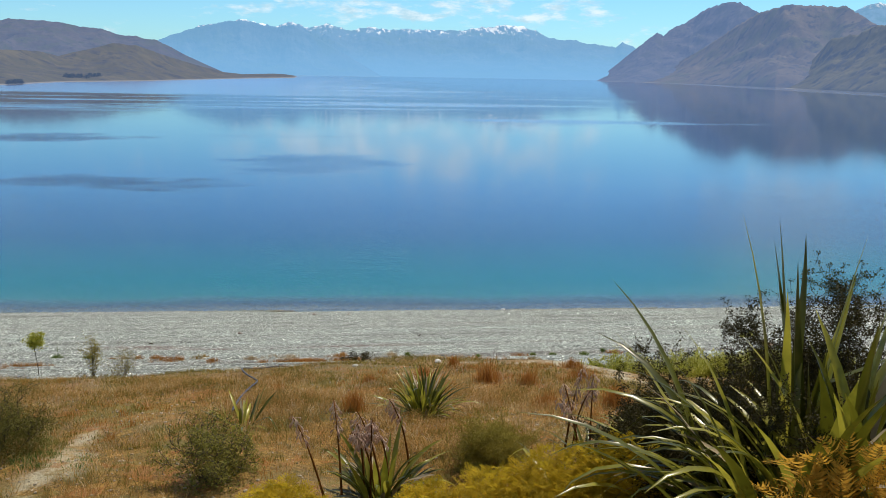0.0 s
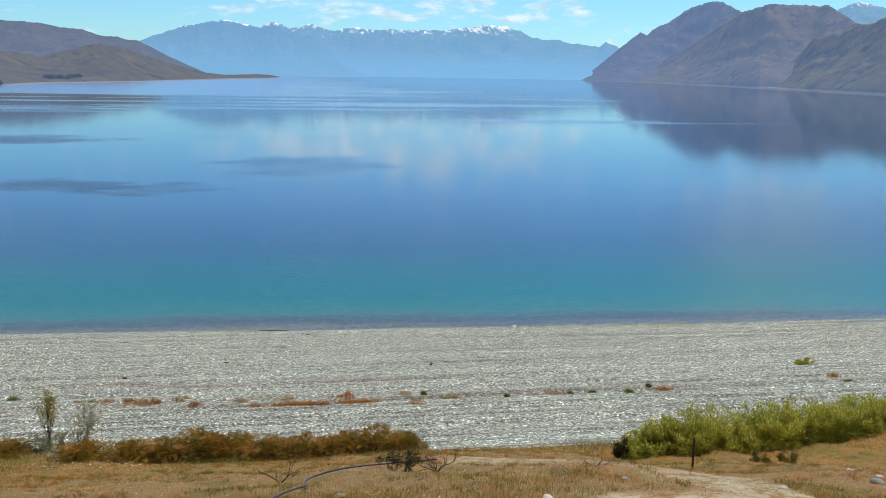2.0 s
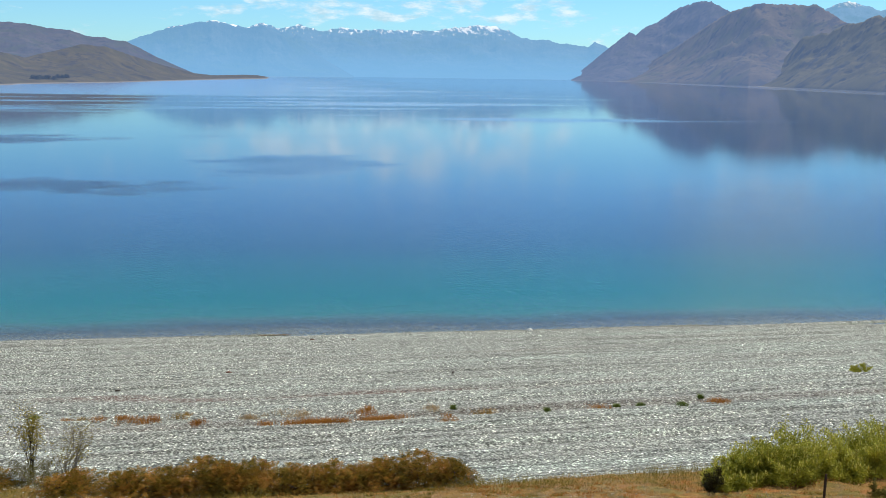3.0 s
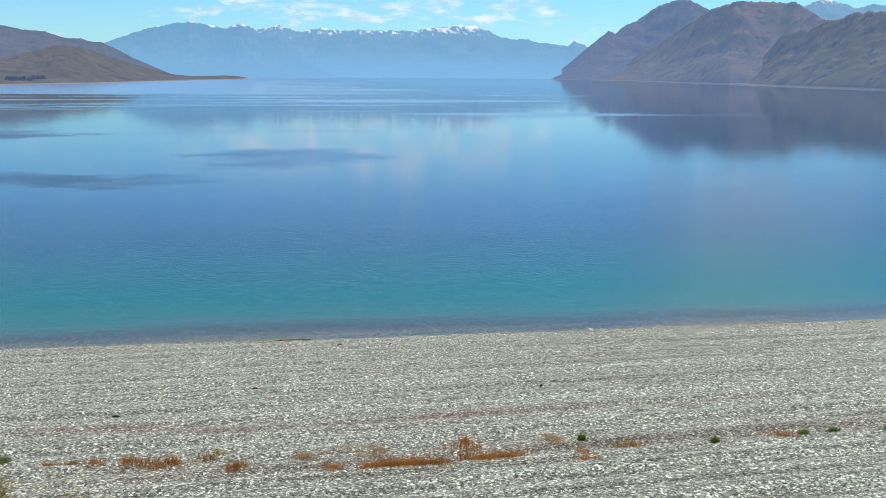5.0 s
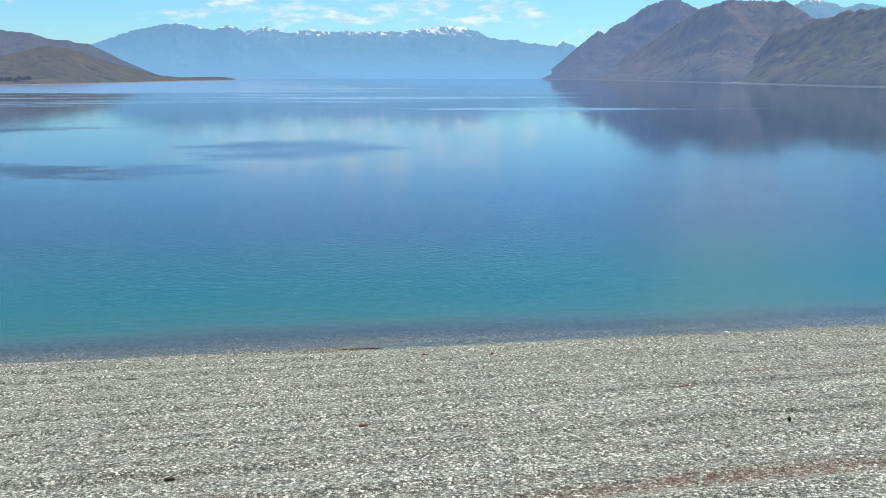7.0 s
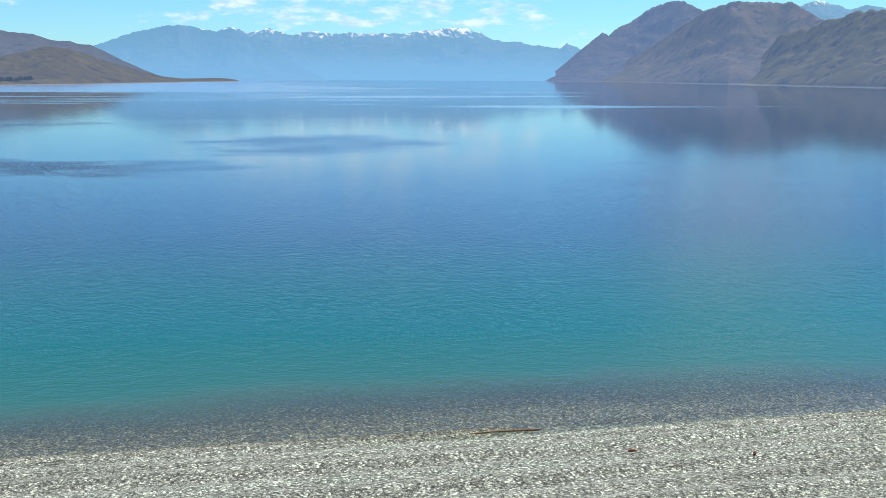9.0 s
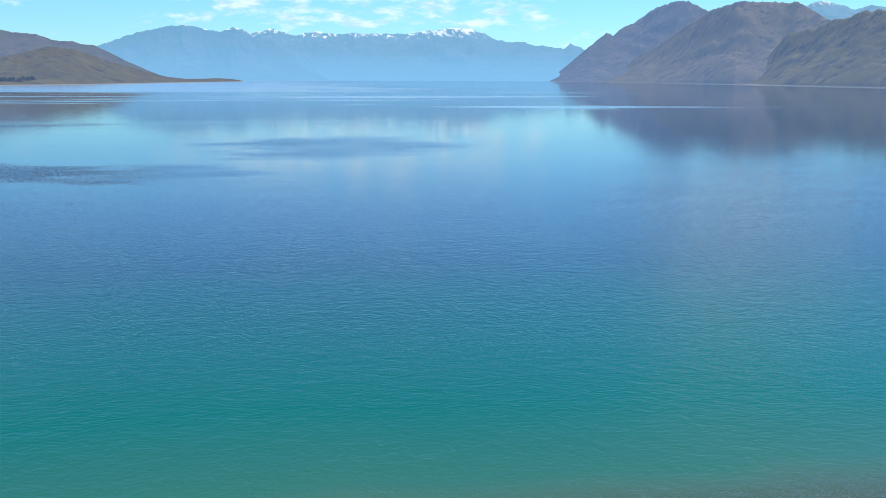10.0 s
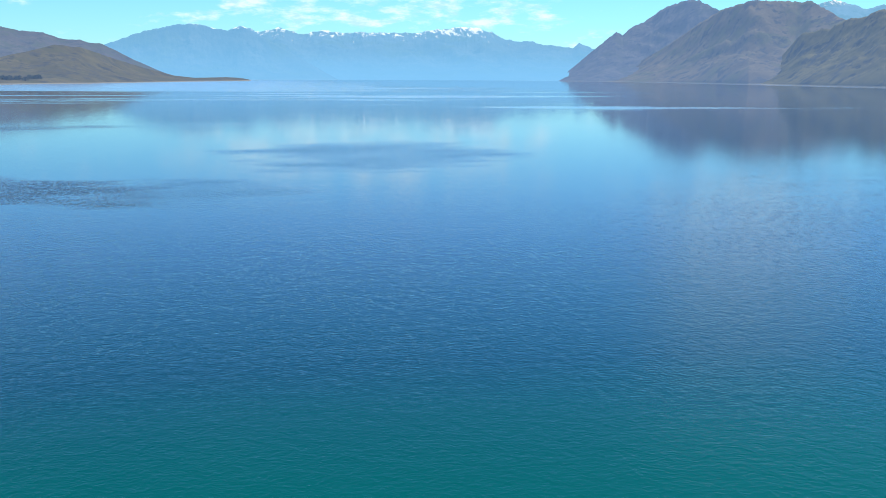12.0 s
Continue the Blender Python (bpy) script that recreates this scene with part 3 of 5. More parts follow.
# ---- builders for the things ----
def thing(name, x, y, label, category, group="", turn=0.0, z=None, kind=""):
    e = new(name)
    e.empty_display_size = 0.2
    e.matrix_basis = pose(x, y, gz(x, y) if z is None else z, 0, 0, turn)
    return tagged(e, label, category, group, kind)


def part(name, me, mat, parent, label="", kind=""):
    ob = new(name, me)
    if not me.materials:
        me.materials.append(mat)
    ob.parent = parent
    return tagged(ob, label, kind=kind)


def tube(points, radii, sides=5):
    """Verts and faces of a tapered tube along points."""
    pts = [Vector(p) for p in points]
    verts, faces = [], []
    for i, p in enumerate(pts):
        d = (pts[min(i + 1, len(pts) - 1)] - pts[max(i - 1, 0)]).normalized()
        u = d.orthogonal().normalized()
        v = d.cross(u)
        for k in range(sides):
            a = 2 * math.pi * k / sides
            verts.append(p + (u * math.cos(a) + v * math.sin(a)) * radii[i])
        if i:
            b = (i - 1) * sides
            for k in range(sides):
                n = (k + 1) % sides
                faces.append((b + k, b + n, b + sides + n, b + sides + k))
    faces.append(tuple(range(sides))[::-1])
    faces.append(tuple(range(len(verts) - sides, len(verts))))
    return verts, faces


def joined(name, bits, smooth_it=True):
    verts, faces, n = [], [], 0
    for v, f in bits:
        verts.extend(tuple(p) for p in v)
        faces.extend(tuple(i + n for i in q) for q in f)
        n += len(v)
    me = bpy.data.meshes.new(name)
    me.from_pydata(verts, [], faces)
    if smooth_it:
        me.shade_smooth()
    return me


def strap_leaf(rng, length, width, rise, droop, bearing, start=0.05, segs=9, fold=0.35, kink=None):
    """One sword-shaped leaf with a folded keel, arching away from the clump."""
    d = Vector((math.cos(bearing), math.sin(bearing), 0))
    side = Vector((-d.y, d.x, 0))
    p = d * start + side * rng.uniform(-0.04, 0.04)
    ang, verts, faces = rise, [], []
    twist = rng.uniform(-0.5, 0.5)
    for i in range(segs + 1):
        t = i / segs
        wide = width * (0.55 + 0.45 * min(t / 0.3, 1)) * (1 - max(0, (t - 0.55) / 0.45) ** 1.6) * 0.5 + 0.001
        ahead = d * math.cos(ang) + Vector((0, 0, math.sin(ang)))
        up = Vector((0, 0, math.cos(ang))) - d * math.sin(ang)
        tw = twist * t
        s = side * math.cos(tw) + up * math.sin(tw)
        u = up * math.cos(tw) - side * math.sin(tw)
        keel = p - u * wide * fold
        verts += [p + s * wide, keel, p - s * wide]
        if i:
            b = (i - 1) * 3
            faces += [(b, b + 1, b + 4, b + 3), (b + 1, b + 2, b + 5, b + 4)]
        p = p + ahead * (length / segs)
        ang -= droop * (0.35 + 1.3 * t) / segs
        if kink and abs(t - kink) < 0.5 / segs:
            ang -= rng.uniform(0.7, 1.3)
        p = p + side * (0.01 * length * math.sin(t * 3 + bearing * 7))
    return verts, faces


def seed_stalk(rng, height, lean, bearing, bend):
    d = Vector((math.cos(bearing), math.sin(bearing), 0))
    pts, rad, p, ang = [], [], Vector((0, 0, 0.1)), math.pi / 2 - lean
    for i in range(10):
        pts.append(p.copy())
        rad.append(0.012 * (1 - 0.6 * i / 9))
        p = p + (d * math.cos(ang) + Vector((0, 0, math.sin(ang)))) * height / 9
        ang -= bend / 9 * (i / 5)
    pods = []
    for i in range(34):
        t = rng.uniform(0.66, 1.0) * 9
        q = pts[min(int(t), 9)].lerp(pts[min(int(t) + 1, 9)], t % 1)
        off = Vector((rng.uniform(-1, 1), rng.uniform(-1, 1), rng.uniform(-0.9, 0.3))) * 0.060
        mid, end = q + off * 0.5, q + off + Vector((0, 0, -0.02))
        pods.append(tube([q, mid, end, end + Vector((rng.uniform(-0.01, 0.01), 0, -0.03))], [0.002, 0.003, 0.009, 0.001], 4))
    return tube(pts, rad, 6), pods


def flax(x, y, n, length, width, seed, label, stalks=0, dead=0.15, rise=(20, 85), droop=(0.3, 1.2), bias=None, lime=0.25, spread=0.16):
    """A clump of sword leaves; the leaves that start flat also bend most."""
    rng = random.Random(seed)
    e = thing("flax_bush", x, y, label, "flax", "flax bushes")
    for i in range(n):
        inner = rng.random() ** 0.8
        bear = rng.uniform(0, 2 * math.pi) if bias is None or rng.random() < 0.25 else rng.gauss(bias, 0.55)
        is_dead = rng.random() < dead
        up = radians(rise[0] + (rise[1] - rise[0]) * inner)
        bend = rng.uniform(droop[0], droop[1]) * (1.3 - 0.6 * inner)
        size = length * rng.uniform(0.62, 1.06) * (0.8 if is_dead else 1)
        v, f = strap_leaf(rng, size, width * rng.uniform(0.7, 1.15), up, bend, bear, rng.uniform(0.02, spread), kink=rng.uniform(0.45, 0.8) if rng.random() < 0.09 else None)
        mat = FLAX_DEAD if is_dead else (FLAX_LIME if rng.random() < lime else FLAX)
        part("leaf", joined("leaf", [(v, f)]), mat, e, "dry tan leaf" if is_dead else "")
    for i in range(stalks):
        st, pods = seed_stalk(rng, length * rng.uniform(0.85, 1.2), rng.uniform(0.03, 0.28), rng.uniform(0, 6.28), rng.uniform(0.2, 1.2))
        foot = Vector((rng.gauss(0, 0.34), rng.gauss(0, 0.2), 0)) * length
        st, pods = ([p + foot for p in st[0]], st[1]), [([p + foot for p in vs], fs) for vs, fs in pods]
        s = part("flower_stalk", joined("flower_stalk", [st]), STALK, e, "dark dried flower stalk")
        part("seed_head", joined("seed_head", pods), PODS, s, "papery pink-tan seed head")
    return e


def twigs(rng, base, way, length, radius, depth, out, tips, spread=0.7, forks=3, wiggle=0.35, up=0.1):
    pts, rad, p, d = [], [], Vector(base), Vector(way).normalized()
    segs = 4
    for i in range(segs + 1):
        pts.append(p.copy())
        rad.append(max(radius * (1 - 0.55 * i / segs), 0.0022))
        d = (d + Vector((rng.uniform(-1, 1), rng.uniform(-1, 1), rng.uniform(-1, 1) + up)) * wiggle).normalized()
        p = p + d * length / segs
    out.append(tube(pts, rad, 4 if depth > 1 else 3))
    tips.extend(pts[2:])
    if depth > 0:
        for i in range(forks):
            q = pts[rng.randint(1, segs)]
            nd = (d + Vector((rng.uniform(-1, 1), rng.uniform(-1, 1), rng.uniform(-0.6, 1))) * spread * 1.4).normalized()
            twigs(rng, q, nd, length * rng.uniform(0.5, 0.8), radius * 0.55, depth - 1, out, tips, spread, forks, wiggle, up)


def leaf_cloud(rng, tips, per, size, scatter, narrow=0.5):
    """Small leaves gathered round the twig tips, four corners each."""
    r = np.random.default_rng(rng.randrange(1 << 30))
    c = np.repeat(np.array([t[:] for t in tips]), per, axis=0)
    n = len(c)
    c = c + r.normal(0, scatter, (n, 3)) * (1, 1, 0.8)
    a = np.stack([r.uniform(-1, 1, n), r.uniform(-1, 1, n), r.uniform(-0.4, 1, n)], -1)
    a /= np.linalg.norm(a, axis=1)[:, None] + 1e-9
    s = np.cross(a, r.normal(0, 1, (n, 3)))
    s /= np.linalg.norm(s, axis=1)[:, None] + 1e-9
    L = (size * r.uniform(0.6, 1.3, n))[:, None]
    v = np.stack([c, c + a * L * 0.5 + s * L * narrow * 0.5, c + a * L, c + a * L * 0.5 - s * L * narrow * 0.5], 1).reshape(-1, 3)
    return v, np.arange(4 * n).reshape(-1, 4)


def leafy(name, cloud):
    return mesh_from(name, cloud[0], cloud[1])


def mottle(x, y, scale, seed=0):
    """Smooth patchy noise from 0 to 1 over the plan."""
    g = np.random.default_rng(seed).uniform(0, 1, (64, 64))
    out, amp, total = 0, 1.0, 0.0
    for o in range(3):
        u, v = x / scale * 2**o + 31.7 * o, y / scale * 2**o + 11.3 * o
        i, j = np.floor(u).astype(int), np.floor(v).astype(int)
        fu, fv = smooth(u - i, 0, 1), smooth(v - j, 0, 1)
        a, b = g[i % 64, j % 64], g[(i + 1) % 64, j % 64]
        c, d = g[i % 64, (j + 1) % 64], g[(i + 1) % 64, (j + 1) % 64]
        out = out + amp * ((a * (1 - fu) + b * fu) * (1 - fv) + (c * (1 - fu) + d * fu) * fv)
        total, amp = total + amp, amp * 0.55
    return out / total


def flower_spikes(rng, tips):
    """Upright tapering spikes of whorled petals."""
    bits = []
    for t in tips:
        h, lean = rng.uniform(0.07, 0.14), Vector((rng.uniform(-0.2, 0.2), rng.uniform(-0.2, 0.2), 1.0))
        pts = [t + lean * (h * q) for q in (0.0, 0.25, 0.5, 0.75, 1.0)]
        bits.append(tube(pts, [0.010, 0.020, 0.016, 0.011, 0.002], 5))
    return joined("blossom", bits)


def shrub(name, x, y, height, width, seed, wood, leaf, label, category="shrub", group="", stems=5, depth=3, per=3, size=0.05, narrow=0.5, scatter=None, forks=3, z=None, spread=0.7, wiggle=0.35, flowers=None, thick=0.012, up=0.1, skirt=0.0):
    rng = random.Random(seed)
    e = thing(name, x, y, label, category, group, z=z)
    out, tips = [], []
    for i in range(stems):
        a = 6.283 * (i + rng.random()) / stems
        o = width / max(height, 0.01) * rng.uniform(0.2, 0.75)
        twigs(rng, (0.06 * math.cos(a) * width * 2, 0.06 * math.sin(a) * width * 2, -0.06), (math.cos(a) * o, math.sin(a) * o, 1), height * rng.uniform(0.42, 0.6), thick * height, depth, out, tips, spread, forks, wiggle, up)
    # grown to its height and spread
    top = max(t.z for t in tips)
    reach = sorted(math.hypot(t.x, t.y) for t in tips)[int(len(tips) * 0.93)]
    fit = Vector((width * 0.5 / reach, width * 0.5 / reach, height / top))
    out = [([Vector(p) * fit for p in vs], fs) for vs, fs in out]
    tips = [t * fit for t in tips]
    for t in tips:
        t.z = max(t.z, 0.02)
    for _ in range(int(len(tips) * skirt)):
        a, q = rng.uniform(0, 6.283), math.sqrt(rng.random()) * width * 0.5
        tips.append(Vector((q * math.cos(a), q * math.sin(a), rng.uniform(0.02, 0.6) * height * (1 - 0.6 * (2 * q / width) ** 2))))
    part("branch_frame", joined("branch_frame", out), wood, e)
    if per:
        part("foliage", leafy("foliage", leaf_cloud(rng, tips, per, size, scatter or 0.05 * height, narrow)), leaf, e)
    if flowers:
        high = [t for t in tips if t.z > height * 0.5]
        rng.shuffle(high)
        part("blossom", flower_spikes(rng, high[: len(high) // 2]), flowers, e, "pale yellow flower spikes", "stuff")
    return e


def blades(pos, height, width, lean, rng):
    """Grass blades as tapered two-step strips; pos is an array of feet."""
    n = len(pos)
    a = rng.uniform(0, 2 * np.pi, n)
    b = rng.uniform(0, 2 * np.pi, n)
    h, w, k = height, width, lean
    s = np.stack([np.cos(a), np.sin(a), np.zeros(n)], -1) * (w / 2)[:, None]
    d = np.stack([np.cos(b), np.sin(b), np.zeros(n)], -1)
    up = np.array([0, 0, 1.0])
    mid = pos + d * (h * k * 0.3)[:, None] + up * (h * 0.6)[:, None]
    tip = pos + d * (h * k)[:, None] + up * (h * (1 - 0.3 * k))[:, None]
    v = np.stack([pos - s, pos + s, mid - s * 0.75, mid + s * 0.75, tip], 1).reshape(-1, 3)
    i = np.arange(n) * 5
    quads = np.stack([i, i + 1, i + 3, i + 2], -1)
    tris = np.stack([i + 2, i + 3, i + 4], -1)
    return v, quads.tolist() + tris.tolist()


def grass_mesh(name, pos, h, w, lean, rng):
    v, f = blades(pos, h, w, lean, rng)
    me = bpy.data.meshes.new(name)
    me.from_pydata(v.tolist(), [], f)
    return me


def tuft(name, x, y, r, h, n, seed, mat, label, group, category="grass tuft", lean=0.6, w=0.008):
    rng = np.random.default_rng(seed)
    q = rng.normal(0, r * 0.45, (n, 2))
    z = ground_z(q[:, 0] + x, q[:, 1] + y) - gz(x, y) - 0.02
    pos = np.stack([q[:, 0], q[:, 1], z], -1)
    falloff = np.exp(-((np.hypot(q[:, 0], q[:, 1]) / r) ** 2))
    me = grass_mesh(name, pos, h * (0.45 + 0.55 * falloff) * rng.uniform(0.6, 1.15, n), np.full(n, w), np.clip(rng.normal(lean, 0.25, n), 0.05, 1.2), rng)
    e = thing(name, x, y, label, category, group)
    part("foliage", me, mat, e, kind="stuff")
    return e


def stone(name, x, y, size, seed, mat, label, category="stone", group="", sink=0.35):
    rng = random.Random(seed)
    bm = bmesh.new()
    bmesh.ops.create_icosphere(bm, subdivisions=3, radius=1)
    for v in bm.verts:
        c = v.co.copy()
        v.co *= 1 + 0.22 * noise.noise(c * 1.3 + Vector((seed, 0, 0))) + 0.07 * noise.noise(c * 4 + Vector((0, seed, 0)))
        v.co.x, v.co.y, v.co.z = v.co.x * size[0] / 2, v.co.y * size[1] / 2, v.co.z * size[2] / 2
    me = bpy.data.meshes.new(name)
    bm.to_mesh(me)
    bm.free()
    me.shade_smooth()
    ob = put_on(new(name, me), mat)
    ob.matrix_basis = pose(x, y, gz(x, y) + size[2] * (0.5 - sink), 0, 0, rng.uniform(0, 360))
    return tagged(ob, label, category, group)


# ---- materials of the things ----
FLAX = plain("flax_green", (0.030, 0.036, 0.003), (0.15, 0.15, 0.014), 0.30, 6.0, 0.38, thin=0.28)
FLAX_LIME = plain("flax_lime", (0.12, 0.125, 0.011), (0.46, 0.41, 0.05), 0.28, 6.0, 0.5, thin=0.40)
FLAX_DEAD = plain("flax_dead", (0.20, 0.15, 0.085), (0.46, 0.38, 0.25), 0.7, 8.0, thin=0.1)
STALK = plain("flower_stalk", (0.085, 0.030, 0.006), (0.20, 0.080, 0.018), 0.9, spec=0.1)
PODS = plain("seed_pods", (0.60, 0.42, 0.33), (0.88, 0.74, 0.62), 0.7, obj_vary=False, thin=0.50)
BARK = plain("bark", (0.030, 0.024, 0.019), (0.10, 0.080, 0.062), 0.85, spec=0.1)
GREY_WOOD = plain("weathered_wood", (0.12, 0.10, 0.085), (0.30, 0.27, 0.23), 0.85)
THORN_LEAF = plain("thorn_leaf", (0.10, 0.105, 0.018), (0.34, 0.30, 0.065), 0.55, obj_vary=False, thin=0.40, spec=0.1)
BROOM_LEAF = plain("broom_leaf", (0.16, 0.13, 0.018), (0.40, 0.32, 0.06), 0.6, obj_vary=False, thin=0.45, spec=0.1)
DARK_LEAF = plain("dark_leaf", (0.015, 0.014, 0.004), (0.075, 0.062, 0.016), 0.55, obj_vary=False, thin=0.25, spec=0.1)
OLIVE_LEAF = plain("olive_leaf", (0.085, 0.085, 0.017), (0.26, 0.22, 0.052), 0.6, obj_vary=False, thin=0.40, spec=0.1)
LUPIN_LEAF = plain("lupin_leaf", (0.15, 0.175, 0.015), (0.58, 0.55, 0.075), 0.55, obj_vary=False, thin=0.45)
LUPIN_BLOOM = plain("lupin_bloom", (0.66, 0.60, 0.10), (0.85, 0.80, 0.28), 0.6, obj_vary=False, thin=0.2)
RUST_LEAF = plain("rust_leaf", (0.28, 0.150, 0.014), (0.66, 0.38, 0.055), 0.65, obj_vary=False, thin=0.50, spec=0.1)
HEDGE_LEAF = grass_material("hedge_leaf", [(0.20, (0.075, 0.066, 0.010)), (0.40, (0.21, 0.155, 0.020)), (0.56, (0.34, 0.21, 0.030)), (0.72, (0.40, 0.175, 0.035)), (0.95, (0.52, 0.27, 0.075))])
MOSS_LEAF = plain("moss_leaf", (0.34, 0.24, 0.013), (0.68, 0.48, 0.038), 0.65, obj_vary=False, thin=0.55, spec=0.1)
DRY_GRASS = grass_material("dry_grass", [(0.20, (0.16, 0.135, 0.024)), (0.38, (0.29, 0.185, 0.044)), (0.56, (0.47, 0.245, 0.068)), (0.72, (0.58, 0.38, 0.15)), (0.95, (0.74, 0.62, 0.40))])
GREEN_GRASS = grass_material("green_grass", [(0.25, (0.12, 0.110, 0.018)), (0.5, (0.23, 0.190, 0.030)), (0.75, (0.34, 0.25, 0.055)), (0.95, (0.50, 0.38, 0.14))])
RED_GRASS = plain("red_grass", (0.26, 0.10, 0.018), (0.56, 0.26, 0.065), 0.75, obj_vary=False, thin=0.45, spec=0.1)
OLIVE_GRASS = plain("olive_grass", (0.11, 0.095, 0.014), (0.31, 0.24, 0.045), 0.7, obj_vary=False, thin=0.42, spec=0.1)
STRAW = plain("straw", (0.34, 0.22, 0.10), (0.66, 0.52, 0.32), 0.7, obj_vary=False, thin=0.42, spec=0.1)
FRESH_GRASS = plain("fresh_green", (0.07, 0.12, 0.018), (0.20, 0.25, 0.05), 0.6, obj_vary=False, thin=0.45)
PALE_STONE = plain("pale_stone", (0.32, 0.29, 0.24), (0.60, 0.57, 0.50), 0.8, 12.0)
WHITE_STONE = plain("white_stone", (0.62, 0.61, 0.57), (0.86, 0.85, 0.82), 0.8, 12.0)
GREY_STONE = plain("grey_stone", (0.16, 0.155, 0.145), (0.36, 0.35, 0.32), 0.85, 12.0)
PEBBLE = plain("pebble", (0.12, 0.125, 0.115), (0.76, 0.77, 0.73), 0.8, 25.0, obj_vary=False)
GRIT = plain("grit_stone", (0.16, 0.12, 0.08), (0.52, 0.45, 0.33), 0.85, 25.0, obj_vary=False)
DRIFTWOOD = plain("driftwood", (0.14, 0.055, 0.035), (0.30, 0.14, 0.095), 0.7, 14.0)
PALE_WOOD = plain("pale_driftwood", (0.20, 0.12, 0.08), (0.42, 0.30, 0.22), 0.8, 14.0)
STEEL = plain("rusty_steel", (0.030, 0.022, 0.018), (0.09, 0.055, 0.04), 0.7, 20.0)
HOSE = plain("black_hose", (0.022, 0.022, 0.028), (0.07, 0.07, 0.085), 0.5, 4.0)

# ---- foreground of the bank ----
flax(8.40, -74.95, 10, 1.95, 0.080, 11, "tall flax bush with narrow upright leaves", 0, 0.05, (82, 90), (0.05, 0.4), lime=0.35, spread=0.12)
flax(8.45, -75.25, 14, 1.75, 0.115, 21, "tall dark green flax bush with broad upright leaves", 0, 0.05, (78, 90), (0.05, 0.6), lime=0.3, spread=0.18)
flax(8.12, -75.50, 50, 1.70, 0.070, 19, "dark flax bush with crossing arched leaves", 0, 0.12, (50, 86), (0.5, 1.7), lime=0.35, spread=0.35)
flax(8.25, -75.45, 90, 1.48, 0.052, 12, "sprawling flax bush with glossy bent leaves", 0, 0.10, (52, 82), (1.7, 2.9), bias=2.9, lime=0.6, spread=0.35)
flax(8.12, -74.80, 90, 1.22, 0.048, 20, "sprawling flax bush with drooping pale leaves", 0, 0.16, (40, 80), (1.6, 2.8), bias=3.0, lime=0.65, spread=0.35)
flax(8.48, -75.60, 44, 1.50, 0.085, 23, "dense flax bush with broad crossing leaves", 0, 0.10, (42, 85), (0.5, 1.9), lime=0.4, spread=0.3)
flax(8.15, -75.85, 26, 1.25, 0.075, 17, "flax bush with broad glossy leaves near fronds", 0, 0.10, (50, 84), (0.7, 2.2), lime=0.6, spread=0.3)
flax(7.95, -73.0, 60, 1.15, 0.05, 18, "low bright flax bush with tangled leaves", 0, 0.28, (10, 65), (0.8, 2.0), lime=0.6, spread=0.3)
flax(6.25, -71.9, 85, 0.74, 0.054, 13, "flax clump with dark dried flower stalks", 9, 0.20, (8, 84), (0.5, 1.9), lime=0.5)
flax(7.02, -68.9, 130, 0.74, 0.034, 14, "small yellow-green flax bush among dry grass", 0, 0.14, (30, 88), (0.6, 1.7), lime=0.5)
flax(4.85, -68.9, 26, 0.55, 0.03, 15, "young lime-green flax in dry grass", 0, 0.1, (15, 80), (0.4, 1.3), lime=0.8)
flax(8.45, -71.2, 14, 0.75, 0.035, 16, "young flax with drooping dried flower stalks", 6, 0.2, (20, 85), (0.3, 1.0))

for x, y, h, wd, sd, label in ((8.95, -74.3, 2.15, 1.8, 21, "dense dark thorny bush with tiny leaves"), (8.15, -74.45, 1.62, 1.5, 26, "dark thorny bush tangled with flax"), (8.15, -73.9, 1.75, 1.3, 22, "low dark thorny bush with bare twigs"), (8.75, -74.7, 1.30, 1.3, 27, "dark thorny bush growing through flax")):
    shrub("thorn_bush", x, y, h, wd, sd, BARK, DARK_LEAF, label, group="thorn bushes", stems=20, depth=4, per=24, size=0.017, forks=4, thick=0.006, wiggle=0.6, scatter=0.016, skirt=0.9, narrow=0.45)
shrub("thorn_bush", 4.72, -71.1, 0.66, 0.85, 23, BARK, THORN_LEAF, "small half-bare thorny bush in dry grass", group="thorn bushes", stems=16, depth=3, per=4, size=0.026, thick=0.007, wiggle=0.55, scatter=0.03, skirt=0.15)
shrub("thorn_bush", 2.2, -69.8, 0.72, 1.3, 24, BARK, OLIVE_LEAF, "dark olive bush beside a gravel footpath", group="thorn bushes", stems=14, depth=3, per=18, size=0.018, thick=0.006, scatter=0.045, skirt=0.6)
shrub("broom_bush", 7.45, -71.2, 0.66, 0.8, 25, BROOM_LEAF, BROOM_LEAF, "wispy olive broom bush", stems=26, depth=3, per=5, size=0.03, scatter=0.03, narrow=0.2, thick=0.005, wiggle=0.2, up=0.3, skirt=0.4)


